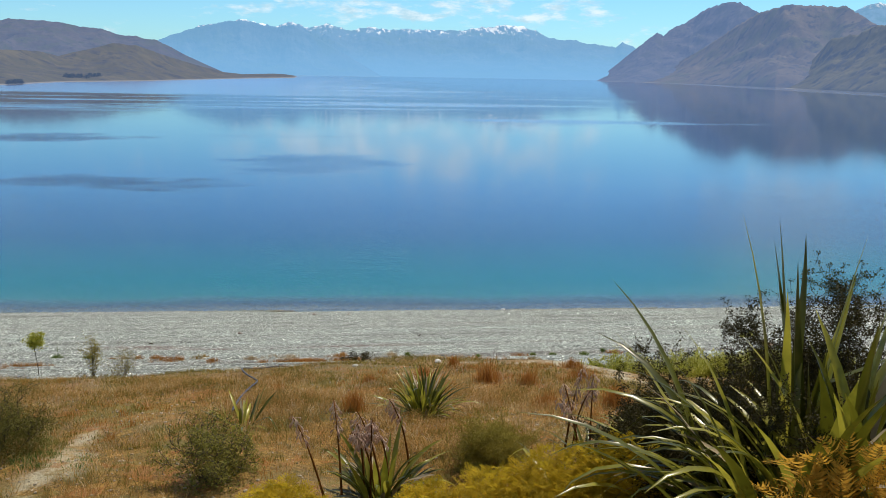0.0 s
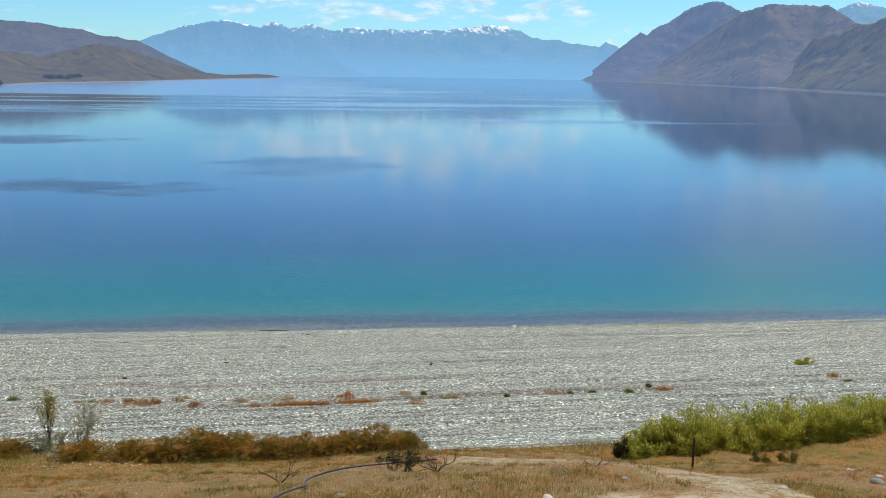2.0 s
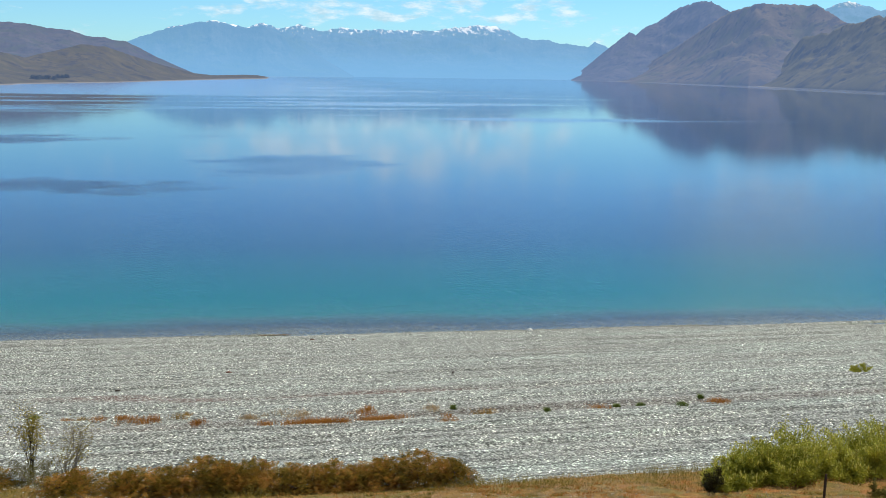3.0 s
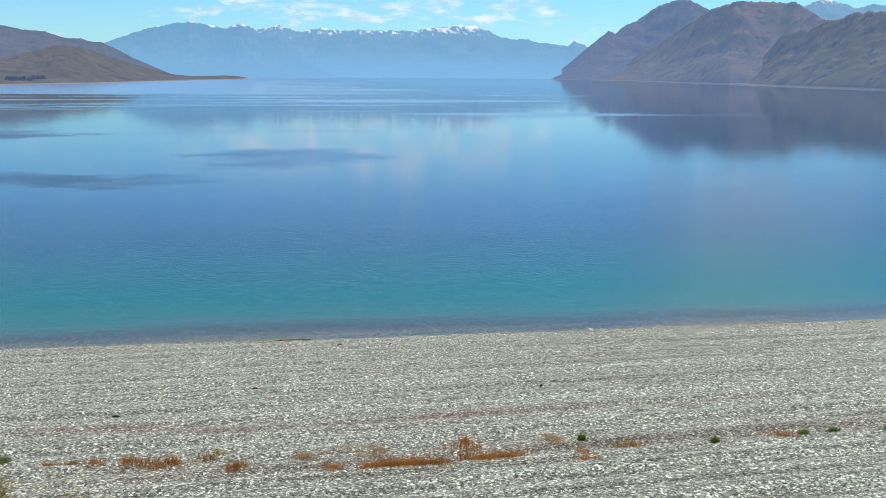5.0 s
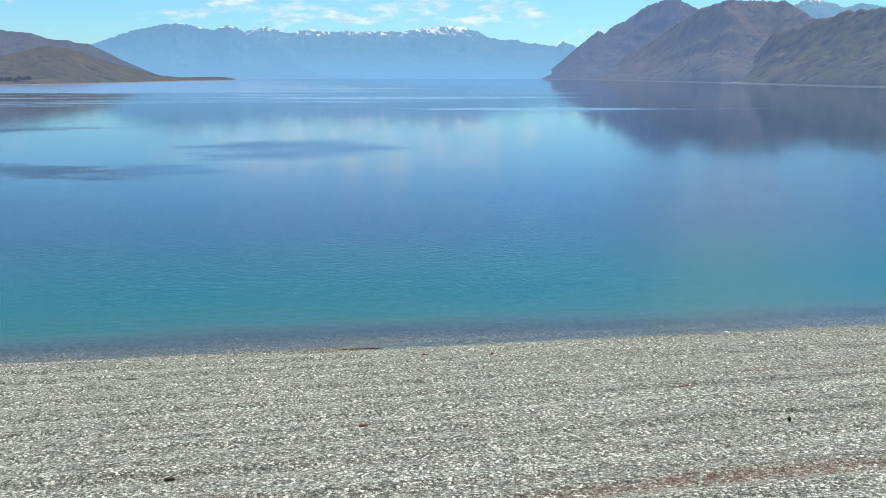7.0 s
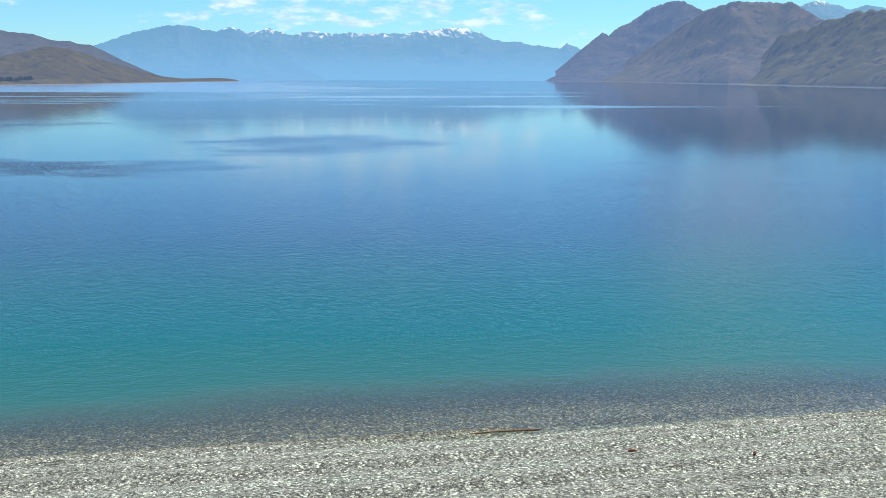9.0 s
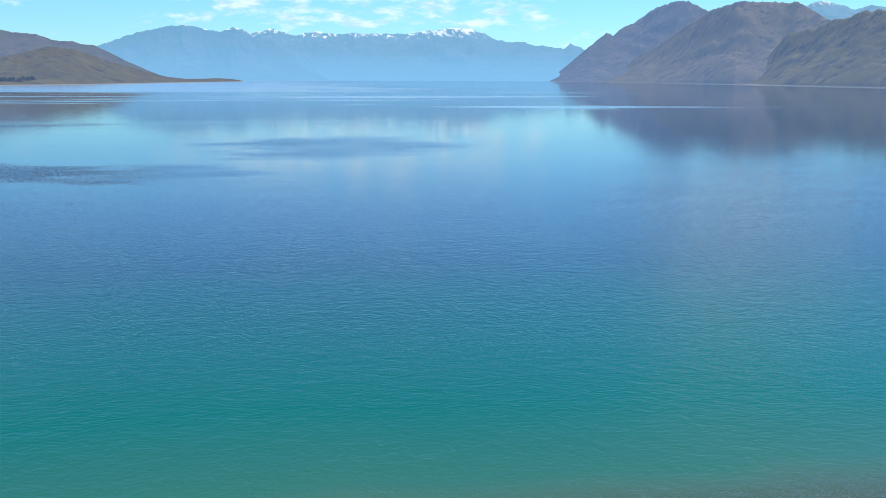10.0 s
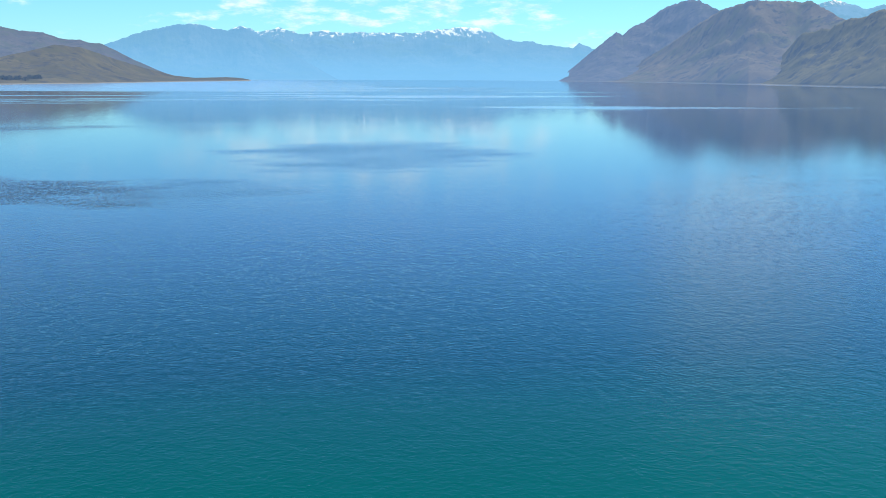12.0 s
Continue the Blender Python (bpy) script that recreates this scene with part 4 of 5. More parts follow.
def frond_mound(x, y, height, width, n, seed, leaf, label, size=0.26, crown=0.55, group="feathery shrubs", hollow=0.72):
    """A shrub of feathery fronds: each frond a bent rib with two rows of narrow leaflets."""
    e = thing("rusty_shrub", x, y, label, "shrub", group)
    rng = random.Random(seed)
    out, tips = [], []
    for i in range(8):
        a = 6.283 * (i + rng.random()) / 8
        twigs(rng, (0, 0, -0.05), (math.cos(a) * 0.5, math.sin(a) * 0.5, 1), height * 0.5, 0.010, 2, out, tips, 0.6, 2, 0.3, 0.2)
    top = max(t.z for t in tips) / (height * 0.9)
    wide = max(math.hypot(t.x, t.y) for t in tips) / (width * 0.42)
    part("branch_frame", joined("branch_frame", [([Vector((p[0] / wide, p[1] / wide, p[2] / top)) for p in vs], fs) for vs, fs in out]), BARK, e)
    r = np.random.default_rng(seed)
    a, u = r.uniform(0, 6.283, n), r.uniform(0, 1, n) ** 0.5
    lump = 1 + 0.16 * np.sin(a * 3 + seed) * u + 0.10 * np.sin(a * 7 + 2 * seed)
    shell = r.uniform(hollow, 1.0, n)
    base = np.stack([np.cos(a) * u * lump * shell * width * 0.5, np.sin(a) * u * lump * shell * width * 0.5, height * (1 - crown * u**2.2) * shell * (0.94 + 0.06 * lump) - size * 0.25], -1)
    base[:, 2] = np.maximum(base[:, 2], 0.03)
    out_way = np.stack([np.cos(a) * u, np.sin(a) * u, 0.75 - 0.5 * u], -1) + r.normal(0, 0.35, (n, 3))
    out_way /= np.linalg.norm(out_way, axis=1)[:, None]
    side = np.cross(out_way, r.normal(0, 0.35, (n, 3)) + (0, 0, 1))
    side /= np.linalg.norm(side, axis=1)[:, None]
    L = size * r.uniform(0.55, 1.2, n)
    pairs = 9
    verts = []
    for j in range(pairs):
        t = (j + 0.6) / pairs
        rib = base + out_way * (L * t)[:, None] - np.array([0, 0, 1.0]) * (L * 0.35 * t * t)[:, None]
        reach = (L * 0.42 * (1 - t) ** 0.7 + 0.004)[:, None]
        for sgn in (-1, 1):
            jit = r.normal(0, 0.12, (n, 3))
            tip = rib + (side * sgn + out_way * 0.6 + jit) * reach
            mid = rib + (side * sgn + out_way * 0.3 + jit) * reach * 0.45
            half = out_way * (L * 0.034)[:, None]
            verts.append(np.stack([rib, mid + half, tip, mid - half], 1))
    v = np.concatenate(verts).reshape(-1, 3)
    part("foliage", mesh_from("foliage", v, np.arange(len(v)).reshape(-1, 4)), leaf, e)
    return e


for i, (x, y, h, wd) in enumerate([(5.4, -74.3, 1.04, 0.9), (6.3, -74.5, 1.15, 0.8), (6.7, -74.6, 1.24, 0.95), (7.05, -74.7, 1.29, 1.0), (7.4, -74.8, 1.18, 0.9)]):
    frond_mound(x, y, h, wd, 2600, 30 + i, MOSS_LEAF, "low olive-gold feathery shrub", 0.085, 0.45)
for i, (x, y, h, wd) in enumerate([(7.90, -76.15, 1.48, 0.85), (8.16, -76.1, 1.40, 0.8), (7.62, -76.1, 1.22, 0.7)]):
    frond_mound(x, y, h, wd, 240, 60 + i, RUST_LEAF, "rust-orange feathery shrub beside the flax", 0.19, 0.45)

# ---- the dry bank ----
for i, (x, y, h) in enumerate([(8.15, -64.6, 0.42), (8.35, -66.4, 0.42), (8.9, -66.8, 0.36), (7.2, -67.6, 0.36), (9.75, -66.6, 0.34), (8.75, -68.4, 0.34), (6.2, -68.6, 0.40), (5.25, -66.7, 0.30), (9.6, -68.6, 0.36), (7.5, -65.3, 0.30), (6.6, -66.0, 0.28), (10.3, -64.5, 0.26)]):
    tuft("tussock", x, y, 0.12 + 0.016 * (i * 5 % 7), h * (0.7 + 0.09 * (i * 3 % 5)), 150 + 24 * (i * 5 % 7), 50 + i, RED_GRASS, "rust-red tussock grass clump on the bank", "red tussocks", "tussock", 0.35)


def turf(name, n, x0, x1, y0, y1, seed, mat, label, h0, h1, keep):
    rng = np.random.default_rng(seed)
    x, y = rng.uniform(x0, x1, n), rng.uniform(y0, y1, n)
    thick = mottle(x, y, 1.7, seed)
    ok = keep(x, y, rng.uniform(0, 1, n)) & (rng.uniform(0, 1, n) < 0.10 + 2.0 * np.clip(thick - 0.36, 0, 1))
    x, y, thick = x[ok], y[ok], thick[ok]
    m = len(x)
    clump = 0.35 + 1.1 * np.clip(thick - 0.25, 0, 1)
    pos = np.stack([x, y, ground_z(x, y) - 0.02], -1)
    me = grass_mesh(name, pos, rng.uniform(h0, h1, m) * clump, rng.uniform(0.003, 0.0065, m) * (1 + 0.6 * smooth(y, -62, -50)), np.clip(rng.normal(1.0, 0.45, m), 0.1, 1.9), rng)
    return tagged(put_on(new(name, me), mat), label, "grass", kind="stuff")


def bare_mask(x, y):
    t = np.minimum.reduce([near_line(x, y, TRACK) - 0.35 - 0.25 * np.sin(x * 3.1 + y * 2.3), near_line(x, y, TRACK_LOW) - 1.0, near_line(x, y, TRACK_SIDE) - 0.14])
    return t < 0


def greenish(x, y):
    return (mottle(x, y, 3.2, 9) > 0.55) | (np.hypot((x - 2.9) / 1.1, (y + 70.2) / 1.9) < 1)


turf("dry_grass", 520000, -2, 15, -75, -59.5, 101, DRY_GRASS, "dry brown grass over the upper bank", 0.08, 0.27, lambda x, y, r: ~bare_mask(x, y) & (~greenish(x, y) | (r < 0.5)) & (r < 0.25 + 0.75 * smooth(y, -61, -65)))
turf("green_grass", 210000, -2, 15, -75, -58, 102, GREEN_GRASS, "olive green grass patches on the bank", 0.06, 0.22, lambda x, y, r: ~bare_mask(x, y) & (greenish(x, y) | (r < 0.25)))
turf("bank_grass", 170000, -14, 34, -60, -40, 103, DRY_GRASS, "thin dry grass on the beach bank", 0.06, 0.20, lambda x, y, r: ~bare_mask(x, y) & (r < 0.30 + 0.70 * smooth(y, -52, -48)) & (y < bank_edge(x)))
turf("bank_grass_edge", 120000, -16, 36, -48.5, -39, 104, GREEN_GRASS, "yellow-green grass fringe behind the beach", 0.15, 0.45, lambda x, y, r: (r < smooth(y - bank_edge(x), 0.9, -0.6)) & (y > bank_edge(x) - 2.6))


def clumps(name, n, blades_each, seed, mat, label, h0, h1, keep):
    """Small tussocks strewn over the bank, each a handful of spreading blades."""
    rng = np.random.default_rng(seed)
    x, y = rng.uniform(-2, 18, n), rng.uniform(-73.5, -46.5, n)
    ok = ~bare_mask(x, y) & keep(x, y) & (y < bank_edge(x))
    x, y = x[ok], y[ok]
    r, tall = rng.uniform(0.03, 0.10, len(x)), rng.uniform(h0, h1, len(x))
    x, y, r, tall = (np.repeat(q, blades_each) for q in (x, y, r, tall))
    m = len(x)
    x, y = x + rng.normal(0, 1, m) * r, y + rng.normal(0, 1, m) * r
    pos = np.stack([x, y, ground_z(x, y) - 0.02], -1)
    me = grass_mesh(name, pos, tall * rng.uniform(0.5, 1.15, m), rng.uniform(0.004, 0.008, m), np.clip(rng.normal(0.7, 0.3, m), 0.05, 1.5), rng)
    return tagged(put_on(new(name, me), mat), label, "grass", kind="stuff")


clumps("rusty_clumps", 2600, 26, 111, RED_GRASS, "small rust-red grass clumps on the bank", 0.06, 0.17, lambda x, y: mottle(x, y, 2.4, 21) > 0.50)
clumps("olive_clumps", 5200, 26, 112, OLIVE_GRASS, "small olive grass clumps on the bank", 0.05, 0.15, lambda x, y: mottle(x, y, 2.0, 22) > 0.45)
clumps("straw_clumps", 2200, 22, 113, STRAW, "small pale straw clumps on the bank", 0.06, 0.16, lambda x, y: mottle(x, y, 2.2, 23) > 0.46)

clumps("green_clumps", 60000, 20, 114, FRESH_GRASS, "lush green grass beside the footpath", 0.05, 0.13, lambda x, y: np.hypot((x - 2.95) / 0.75, (y + 69.7) / 1.2) < mottle(x, y, 0.8, 24) * 1.6)

# long black hose lying over the crest
def hose():
    line = [(4.7, -68.2), (4.72, -67.4), (4.85, -66.3), (4.95, -65.4), (4.72, -64.0), (4.55, -62.8), (4.45, -61.8), (4.5, -61.2), (4.75, -60.2), (5.15, -59.4), (5.4, -58.9), (5.3, -58.2), (5.5, -57.6), (6.1, -57.1), (6.9, -56.7), (7.8, -56.4)]
    cu = bpy.data.curves.new("hose", "CURVE")
    cu.dimensions, cu.bevel_depth, cu.bevel_resolution = "3D", 0.015, 3
    sp = cu.splines.new("NURBS")
    sp.points.add(len(line) - 1)
    for q, (x, y) in zip(sp.points, line):
        q.co = (x, y, gz(x, y) + 0.10, 1)
    sp.use_endpoint_u, sp.order_u, sp.resolution_u = True, 4, 10
    me = bpy.data.meshes.new_from_object(bpy.data.objects.new("hose_curve", cu))
    ob = put_on(new("hose", me), HOSE)
    tagged(ob, "dark weathered hose snaking over the bank", "hose")


hose()


def dead_branch(x, y, size, seed, label, mat=BARK, n=4, flat=0.5):
    rng = random.Random(seed)
    out, tips = [], []
    for i in range(n):
        a = 6.283 * (i + rng.random()) / n
        twigs(rng, (0, 0, 0), (math.cos(a), math.sin(a), flat), size * rng.uniform(0.6, 1.0), 0.022 * size, 2, out, tips, 0.7, 2, 0.4, 0.05)
    ob = put_on(new("dead_branch", joined("dead_branch", out)), mat)
    ob.matrix_basis = pose(x, y, gz(x, y) - 0.01)
    return tagged(ob, label, "branch", "dead branches")


dead_branch(4.95, -56.8, 0.55, 61, "forked dead branch on the bank crest", n=3, flat=0.9)
dead_branch(7.55, -57.9, 0.48, 62, "bare reddish dead twig bush on the crest", n=7, flat=1.2)
dead_branch(10.3, -58.0, 0.45, 63, "tangled dead branch lying on the crest", GREY_WOOD, 6, 0.5)
shrub("crest_bush", 7.0, -57.4, 0.45, 0.7, 64, BARK, DARK_LEAF, "low dark scrub on the bank crest", group="crest scrub", stems=6, depth=3, per=3, size=0.03)
shrub("crest_bush", 14.5, -48.4, 0.75, 0.5, 65, BARK, DARK_LEAF, "small upright dark shrub beside yellow lupins", group="crest scrub", stems=5, depth=3, per=5, size=0.04)
shrub("crest_bush", 19.5, -48.8, 0.40, 0.7, 66, BARK, OLIVE_LEAF, "low brown scrub clump in dry grass", group="crest scrub", stems=6, depth=3, per=5, size=0.035)
shrub("crest_bush", 18.2, -49.6, 0.35, 0.6, 67, BARK, OLIVE_LEAF, "low brown scrub clump in dry grass", group="crest scrub", stems=6, depth=3, per=5, size=0.035)

stone("boulder", 8.33, -61.75, (0.2, 0.14, 0.1), 3, PALE_STONE, "pale rounded stone lying in dry grass", "stone", "bank stones")
for i, (x, y, s) in enumerate([(5.76, -60.3, 0.2), (11.8, -61.4, 0.14), (14.6, -60.1, 0.22), (15.6, -58.2, 0.3), (25.6, -45.2, 0.35), (6.6, -62.8, 0.12), (9.9, -60.4, 0.13), (12.9, -59.6, 0.16), (17.1, -55.2, 0.22), (3.2, -59.4, 0.15), (16.2, -57.4, 0.16), (13.8, -62.0, 0.12)]):
    stone("stone", x, y, (s, s * 0.75, s * 0.5), 10 + i, PALE_STONE if i % 3 else GREY_STONE, "weathered stone half sunk in the bank", "stone", "bank stones")


# ---- fence posts ----
def fence_post(x, y, height, lean, label, turn=20):
    e = thing("fence_post", x, y, label, "fence post", "fence posts", turn)
    bm = bmesh.new()
    for ang in (0, 120, 240):
        m = Matrix.Rotation(radians(ang), 4, "Z") @ Matrix.Translation((0.016, 0, height / 2 - 0.05)) @ Matrix.Diagonal((0.026, 0.008, height + 0.1, 1))
        bmesh.ops.create_cube(bm, size=1, matrix=m)
    me = bpy.data.meshes.new("shaft")
    bm.to_mesh(me)
    bm.free()
    shaft = part("shaft", me, STEEL, e)
    for k in range(4):
        ring = tube([(0, 0, height * (0.3 + 0.2 * k) - 0.01), (0, 0, height * (0.3 + 0.2 * k) + 0.01)], [0.03, 0.03], 6)
        part("wire_clip", joined("wire_clip", [ring]), STEEL, e)
    e.matrix_basis = e.matrix_basis @ pose(0, 0, 0, lean[0], lean[1], 0)
    return e


fence_post(14.8, -52.4, 0.85, (0, 0), "rusty steel fence post in dry grass")
fence_post(26.6, -44.2, 1.2, (0, 6), "rusty steel fence post leaning beside lupins")
fence_post(24.2, -45.6, 1.0, (0, 32), "thin steel stake leaning over")

# ---- lupins, rusty shrubs and saplings behind the beach ----
for i, (x, y, h, wd) in enumerate([(15.6, -47.4, 0.75, 1.0), (16.3, -47.0, 1.05, 1.1), (17.0, -47.3, 1.15, 1.2), (17.8, -46.9, 1.15, 1.2), (18.6, -47.1, 1.2, 1.2), (19.4, -46.7, 1.15, 1.2), (20.3, -46.4, 1.3, 1.2), (21.2, -46.2, 1.3, 1.1), (22.4, -46.0, 1.15, 1.1), (23.3, -45.7, 1.5, 1.2), (24.1, -45.3, 1.55, 1.2), (25.6, -44.6, 1.1, 1.2), (27.0, -44.2, 1.05, 1.2), (28.4, -43.8, 1.0, 1.2)]):
    shrub("lupin_bush", x, y, h * (0.82, 1.10, 0.92, 1.16, 0.74)[i % 5], wd * (1.5, 1.25, 1.4)[i % 3], 200 + i, LUPIN_LEAF, LUPIN_LEAF, "bushy yellow-green lupin with pale yellow flowers", "lupin", "lupins behind the beach", stems=18, depth=2, skirt=1.0, per=9, size=0.070, narrow=0.42, thick=0.008, wiggle=0.25, up=0.3, flowers=LUPIN_BLOOM)
for i, (x, y, h, wd) in enumerate([(-3.9, -41.3, 0.40, 2.0), (-1.4, -42.2, 0.42, 2.2), (0.2, -42.6, 0.50, 2.0), (1.3, -43.1, 0.66, 1.8), (2.3, -43.2, 0.95, 2.0), (2.9, -43.6, 0.85, 1.5), (3.6, -43.4, 0.78, 2.0), (4.6, -43.9, 0.66, 1.9), (5.6, -44.0, 0.70, 2.1), (6.4, -44.4, 0.60, 1.6), (7.1, -44.4, 0.84, 1.9), (8.0, -44.6, 0.98, 1.9), (8.8, -44.8, 0.72, 1.5)]):
    frond_mound(x, y, h, wd, 1500, 230 + i, HEDGE_LEAF, "feathery rust and olive shrub edging the beach", 0.20, 0.62, "shrubs edging the beach", 0.25)
shrub("crest_bush", 9.1, -45.3, 0.55, 0.9, 255, GREY_WOOD, OLIVE_LEAF, "grey half-bare shrub beside feathery shrubs", group="crest scrub", stems=9, depth=3, per=2, size=0.03, skirt=0.3)
shrub("sapling", -2.75, -40.6, 2.3, 0.55, 251, BARK, BROOM_LEAF, "thin leafy-topped sapling at the beach edge", "sapling", "beach saplings", stems=5, depth=3, per=3, size=0.055, thick=0.014, wiggle=0.22, up=0.6, spread=0.4)
shrub("sapling", -1.65, -40.9, 2.0, 1.3, 252, GREY_WOOD, BROOM_LEAF, "bare twiggy sapling at the beach edge", "sapling", "beach saplings", stems=9, depth=3, per=1, size=0.05, thick=0.013, wiggle=0.3, up=0.4, spread=0.5)
shrub("crest_bush", -2.6, -41.0, 0.75, 1.3, 256, GREY_WOOD, OLIVE_LEAF, "grey-brown twiggy scrub round the sapling foot", group="crest scrub", stems=14, depth=3, per=2, size=0.035, skirt=0.2)


def small_tree(x, y, h, seed):
    rng = random.Random(seed)
    e = thing("young_tree", x, y, "slim young tree with a small green crown", "tree")
    trunk = tube([(0, 0, -0.05), (-0.03, 0, h * 0.25), (-0.10, 0, h * 0.5), (-0.12, 0, h * 0.75)], [0.02, 0.016, 0.012, 0.006], 6)
    out, tips = [trunk], []
    for i in range(9):
        a = i * 2.4
        twigs(rng, (-0.11, 0, h * (0.55 + 0.02 * i)), (math.cos(a), math.sin(a), 1.3), h * 0.22, 0.007, 2, out, tips, 0.6, 2, 0.3, 0.2)
    part("trunk", joined("trunk", out), BARK, e)
    part("crown", leafy("crown", leaf_cloud(rng, tips, 12, 0.08, 0.08, 0.5)), LUPIN_LEAF, e)


small_tree(-6.0, -36.3, 1.9, 71)

# ---- tufts growing on the gravel ----
GREEN_TUFTS = [(-6.76, -29.7, 0.3), (-5.05, -30.5, 0.22), (18.6, -34.2, 0.2), (20.1, -34.8, 0.24), (14.6, -34.6, 0.12), (17.5, -34.4, 0.14), (21.6, -33.3, 0.12), (30.8, -34.6, 0.2), (11.2, -33.1, 0.12)]
for i, (x, y, r) in enumerate(GREEN_TUFTS):
    tuft("green_tuft", x, y, r * 1.15, 0.24, 200, 300 + i, FRESH_GRASS, "small green weed tuft on the gravel", "green weed tufts", "weed tuft", 0.7, 0.014)


def weed_mat(x, y, rx, ry, tufts, seed, mat, label):
    """A loose mat of low weed tufts with bare stones between them."""
    r = np.random.default_rng(seed)
    c = r.normal(0, 0.42, (tufts, 2)) * (rx, ry)
    big = r.uniform(0.35, 1.0, tufts)
    each = (44 * big + 10).astype(int)
    q = np.repeat(c, each, axis=0) + r.normal(0, 1, (each.sum(), 2)) * np.repeat(0.06 + 0.09 * big, each)[:, None]
    n = len(q)
    pos = np.stack([q[:, 0], q[:, 1], ground_z(q[:, 0] + x, q[:, 1] + y) - gz(x, y) - 0.02], -1)
    me = grass_mesh("weed_mat", pos, np.repeat(0.10 + 0.20 * big, each) * r.uniform(0.5, 1.2, n), r.uniform(0.007, 0.013, n), np.clip(r.normal(0.6, 0.3, n), 0.05, 1.3), r)
    e = thing("weed_mat", x, y, label, "weed tuft", "rust weed tufts")
    part("foliage", me, mat, e, kind="stuff")


MATS = [(-3.7, -31.6, 0.2, 0.2, 3), (-3.0, -31.7, 0.2, 0.2, 3), (-2.3, -32.0, 0.22, 0.2, 3), (-1.3, -32.3, 0.6, 0.3, 9), (-0.4, -32.4, 0.45, 0.3, 8), (0.7, -32.0, 0.35, 0.5, 5), (1.4, -33.3, 0.3, 0.3, 5), (3.3, -32.6, 0.5, 0.6, 7), (3.9, -33.9, 0.25, 0.3, 4), (5.5, -34.3, 0.9, 0.5, 26), (6.4, -34.6, 0.7, 0.35, 16), (5.0, -32.9, 0.5, 0.6, 7), (7.6, -33.5, 0.5, 0.6, 6), (8.0, -34.4, 1.1, 0.45, 22), (8.0, -32.3, 0.25, 0.2, 4), (10.4, -32.9, 0.2, 0.3, 5), (10.6, -34.9, 0.35, 0.4, 4), (12.6, -33.9, 0.6, 0.3, 4), (16.8, -34.5, 0.25, 0.25, 4), (21.8, -34.6, 0.4, 0.3, 8), (31.3, -32.5, 0.3, 0.3, 5), (-7.4, -33.0, 1.3, 0.8, 16)]
for i, (x, y, rx, ry, n) in enumerate(MATS):
    weed_mat(x, y, rx * 1.1, ry * 1.5, int(n * 1.2) + 1, 330 + i, (RED_GRASS, DRY_GRASS, RED_GRASS, STRAW)[i % 4] if n < 8 else RED_GRASS, "low rust-brown weed mat on the gravel" if n > 8 else "small dry rust-brown weed tuft on the gravel")
shrub("beach_shrub", 32.3, -28.4, 0.45, 0.9, 272, LUPIN_LEAF, LUPIN_LEAF, "low green shrub alone on the gravel", stems=10, depth=2, per=7, size=0.06, thick=0.012)
spike = thing("weed_spike", -6.78, -29.6, "tall thin green weed stalk on the gravel", "weed")
part("stem", joined("stem", [tube([(0, 0, -0.03), (0.01, 0, 0.35), (0.0, 0.01, 0.75)], [0.014, 0.01, 0.004], 5)]), FRESH_GRASS, spike)

# ---- driftwood and stones along the water ----
def driftwood(x0, y0, x1, y1, r, label):
    e = thing("driftwood_log", x0, y0, label, "driftwood", z=0)
    n, pts, rad = 14, [], []
    for i in range(n + 1):
        t = i / n
        x, y = x0 + (x1 - x0) * t, y0 + (y1 - y0) * t + 0.05 * math.sin(t * 5)
        pts.append((x - x0, y - y0, gz(x, y) + r * 0.7))
        rad.append(r * (0.7 + 0.5 * t + 0.12 * math.sin(t * 17)) * (0.35 if i in (0, n) else 1))
    part("trunk", joined("trunk", [tube(pts, rad, 9)]), PALE_WOOD, e)
    k = pts[11]
    part("branch_stub", joined("branch_stub", [tube([k, (k[0] + 0.12, k[1] - 0.10, k[2] + 0.08)], [r * 0.4, r * 0.2], 6)]), DRIFTWOOD, e)


driftwood(3.3, -0.2, 5.6, -0.15, 0.030, "thin tan driftwood pole at the water's edge")
stone("white_stone", 23.3, -1.8, (0.42, 0.34, 0.36), 81, WHITE_STONE, "white rounded stone near the water's edge", "stone")
for i, (x, y, L, a) in enumerate([(13.35, -16.3, 0.7, 8), (13.1, -23.3, 0.35, 60), (6.9, -3.9, 0.3, 20), (-6.0, -6.5, 0.9, 5), (9.7, -5.6, 0.25, 50), (-3.0, -24.0, 0.25, 10), (1.9, -20.2, 0.3, 30)]):
    rng = random.Random(400 + i)
    d = Vector((math.cos(radians(a)), math.sin(radians(a)), 0))
    pts = [(d.x * L * t, d.y * L * t, 0.03 + 0.02 * math.sin(4 * t) + gz(x + d.x * L * t, y + d.y * L * t) - gz(x, y)) for t in (0, 0.3, 0.6, 1)]
    ob = put_on(new("drift_stick", joined("drift_stick", [tube(pts, [0.028, 0.048, 0.042, 0.018], 6)])), DRIFTWOOD if i % 2 == 0 else BARK)
    ob.matrix_basis = pose(x, y, gz(x, y))
    tagged(ob, "short reddish drift stick on the gravel" if i % 2 == 0 else "dark drift stick on the gravel", "driftwood", "drift sticks")


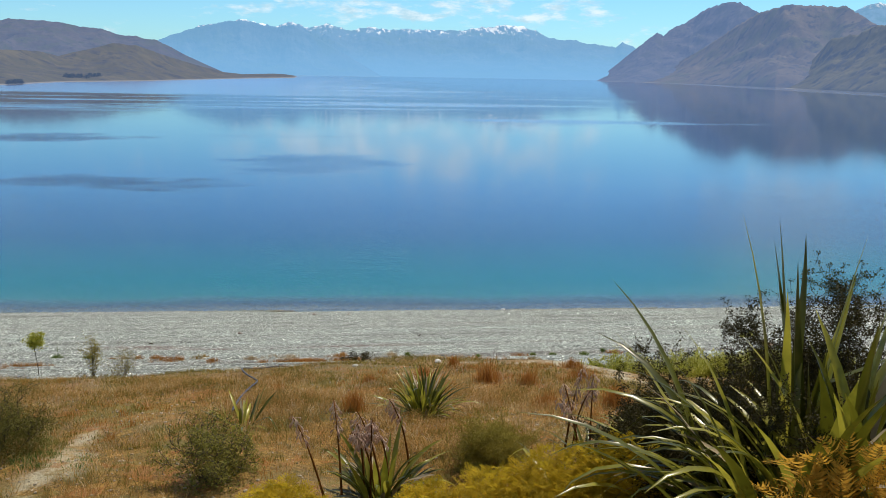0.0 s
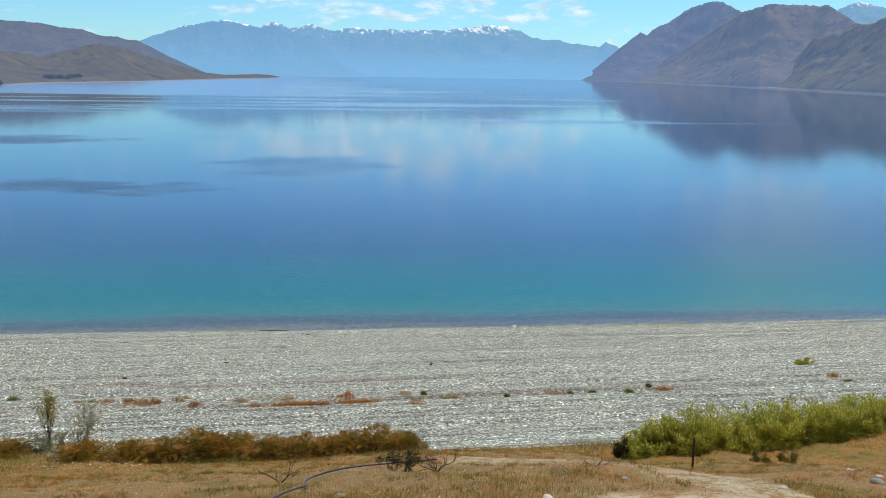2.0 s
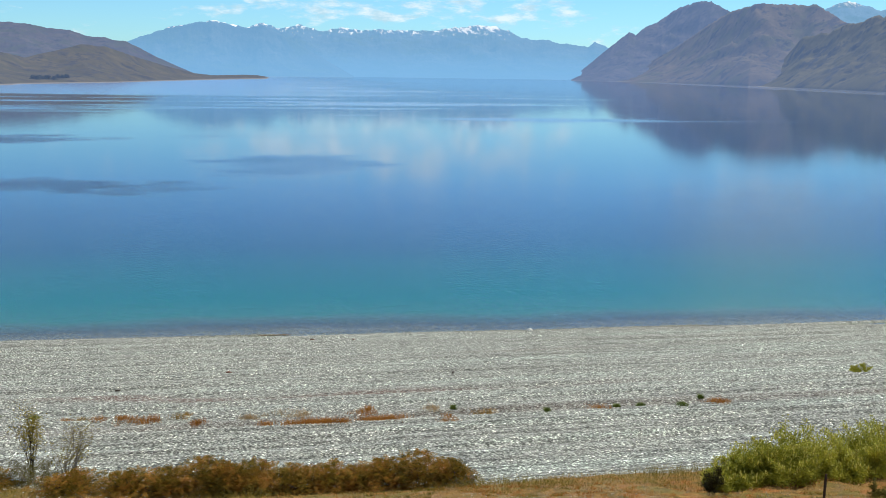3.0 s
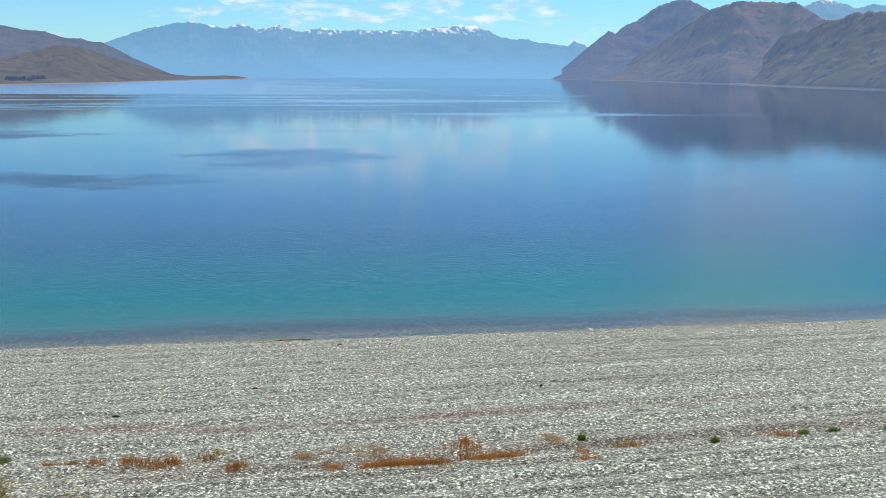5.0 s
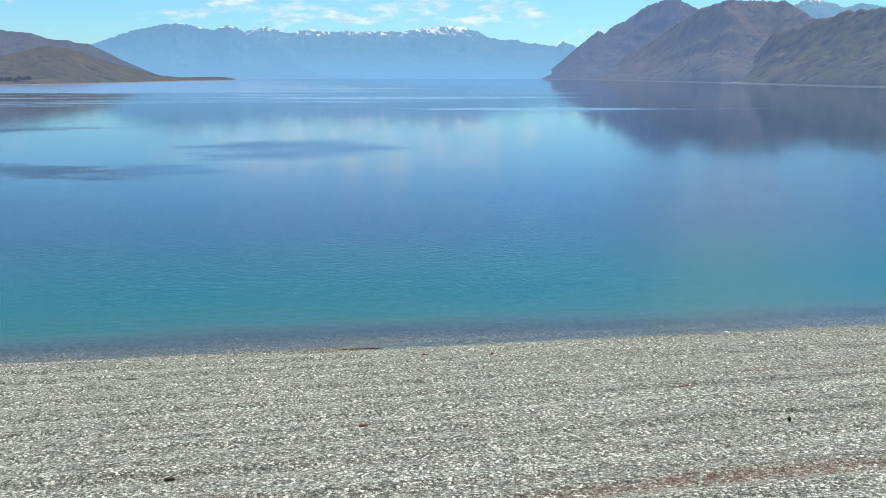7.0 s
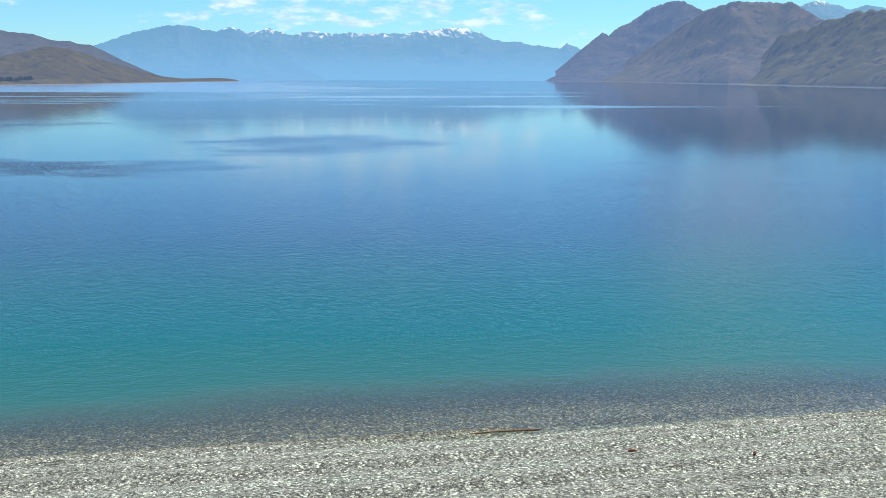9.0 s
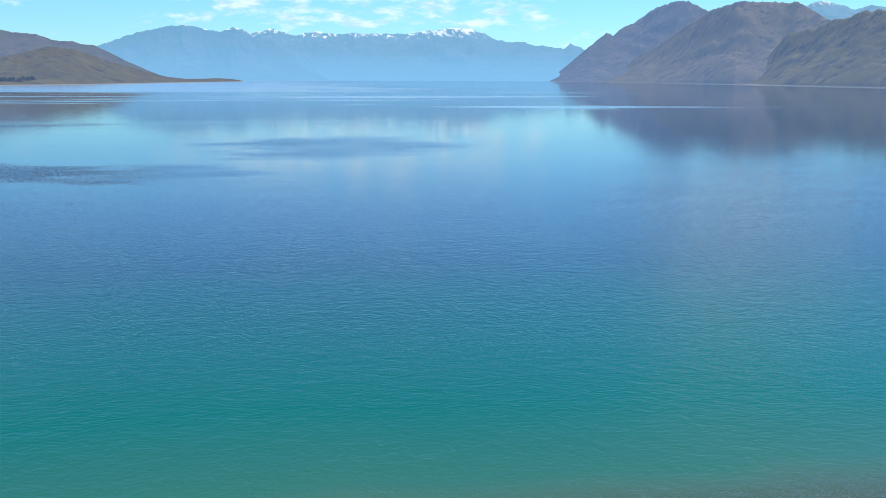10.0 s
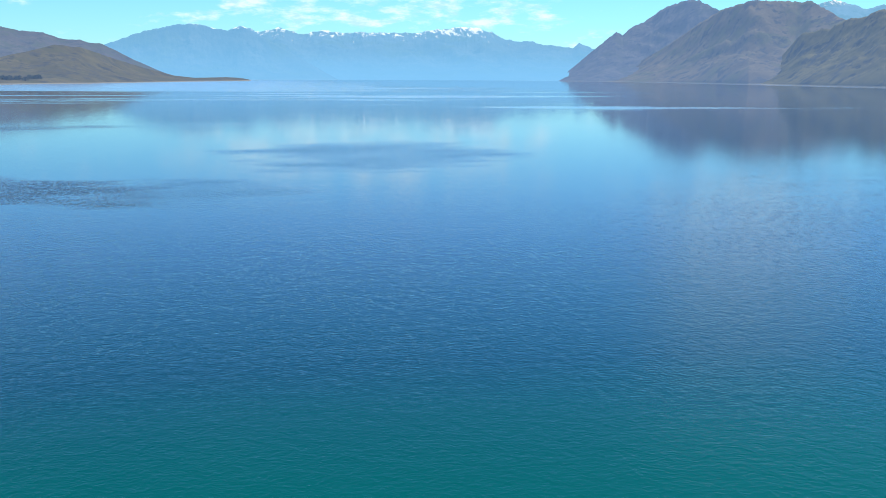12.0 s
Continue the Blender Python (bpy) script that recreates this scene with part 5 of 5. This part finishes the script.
def pebbles(name, n, x0, x1, y0, y1, lo, hi, seed, label, mat=None):
    rng = np.random.default_rng(seed)
    bm = bmesh.new()
    bmesh.ops.create_icosphere(bm, subdivisions=1, radius=0.5)
    base = np.array([v.co[:] for v in bm.verts])
    tri = np.array([[v.index for v in f.verts] for f in bm.faces])
    bm.free()
    x, y = rng.uniform(x0, x1, n), rng.uniform(y0, y1, n)
    s = lo + (hi - lo) * rng.uniform(0, 1, n) ** 2.5
    dims = np.stack([s * rng.uniform(0.8, 1.2, n), s * rng.uniform(0.6, 0.9, n), s * rng.uniform(0.35, 0.6, n)], -1)
    a = rng.uniform(0, 6.283, n)
    p = base[None] * dims[:, None, :] * rng.uniform(0.85, 1.15, (n, len(base), 1))
    ca, sa = np.cos(a)[:, None], np.sin(a)[:, None]
    q = np.stack([p[..., 0] * ca - p[..., 1] * sa + x[:, None], p[..., 0] * sa + p[..., 1] * ca + y[:, None], p[..., 2] + (ground_z(x, y) + dims[:, 2] * 0.2)[:, None]], -1)
    faces = (tri[None] + (np.arange(n) * len(base))[:, None, None]).reshape(-1, 3)
    ob = put_on(new(name, mesh_from(name, q.reshape(-1, 3), faces)), mat or PEBBLE)
    tagged(ob, label, "pebbles", kind="stuff")


pebbles("pebbles", 48000, -14, 32, -44, 1.5, 0.03, 0.10, 500, "grey and white pebbles strewn over the beach")
pebbles("bank_pebbles", 14000, -2, 20, -73, -50, 0.015, 0.055, 501, "pale grit and stones on the bare bank", GRIT)

# ---- trees along the far shores ----
# leaf colour with haze painted in as a faint glow, like the hills
FAR_LEAF = mountain_material("far_leaf", (0.040, 0.046, 0.030), (0.085, 0.090, 0.050), (0.035, 0.04, 0.035), NEAR_HAZE, 0.27, None, 0.3)


def shore_tree(seed):
    rng = random.Random(seed)
    e = new("lakeside_tree")
    tips = []
    for _ in range(120):
        a, q, t = rng.uniform(0, 6.283), math.sqrt(rng.random()), rng.random()
        wide = 4.2 * (1.05 - 0.75 * t)
        tips.append(Vector((q * wide * math.cos(a), q * wide * math.sin(a), 0.1 + t * 4.2)))
    part("trunk", joined("trunk", [tube([(0, 0, -1), (0.1, 0, 1), (0, 0.1, 2.4)], [0.3, 0.22, 0.1], 6)]), BARK, e)
    part("crown", leafy("crown", leaf_cloud(rng, tips, 3, 1.0, 0.4, 0.7)), FAR_LEAF, e)
    return tagged(e, "low bushy tree on the far lake shore", "tree", "trees on the far shore")


trees = [shore_tree(90), shore_tree(91)]
rng = random.Random(92)
spots = [(-15.6 + 0.16 * i + rng.uniform(-0.05, 0.05), rng.uniform(4, 10)) for i in range(5)] + [(-12.6 + 0.22 * i + rng.uniform(-0.06, 0.06), rng.uniform(30, 55)) for i in range(9)]
bpy.context.view_layer.update()
deps = bpy.context.evaluated_depsgraph_get()
for i, (a, r) in enumerate(spots):
    d = np.interp(a, SHORE_AZ, SHORE_R) + r
    x, y = EYE.x + d * math.sin(radians(a)), EYE.y + d * math.cos(radians(a))
    hit, place, normal, _, ob, _ = scene.ray_cast(deps, Vector((x, y, 400)), Vector((0, 0, -1)))
    m = pose(x, y, place.z - 0.4 if hit else 0.2, 0, 0, rng.uniform(0, 360))
    if i < 2:
        trees[i].matrix_basis = m
    else:
        copy_thing(trees[i % 2], m)
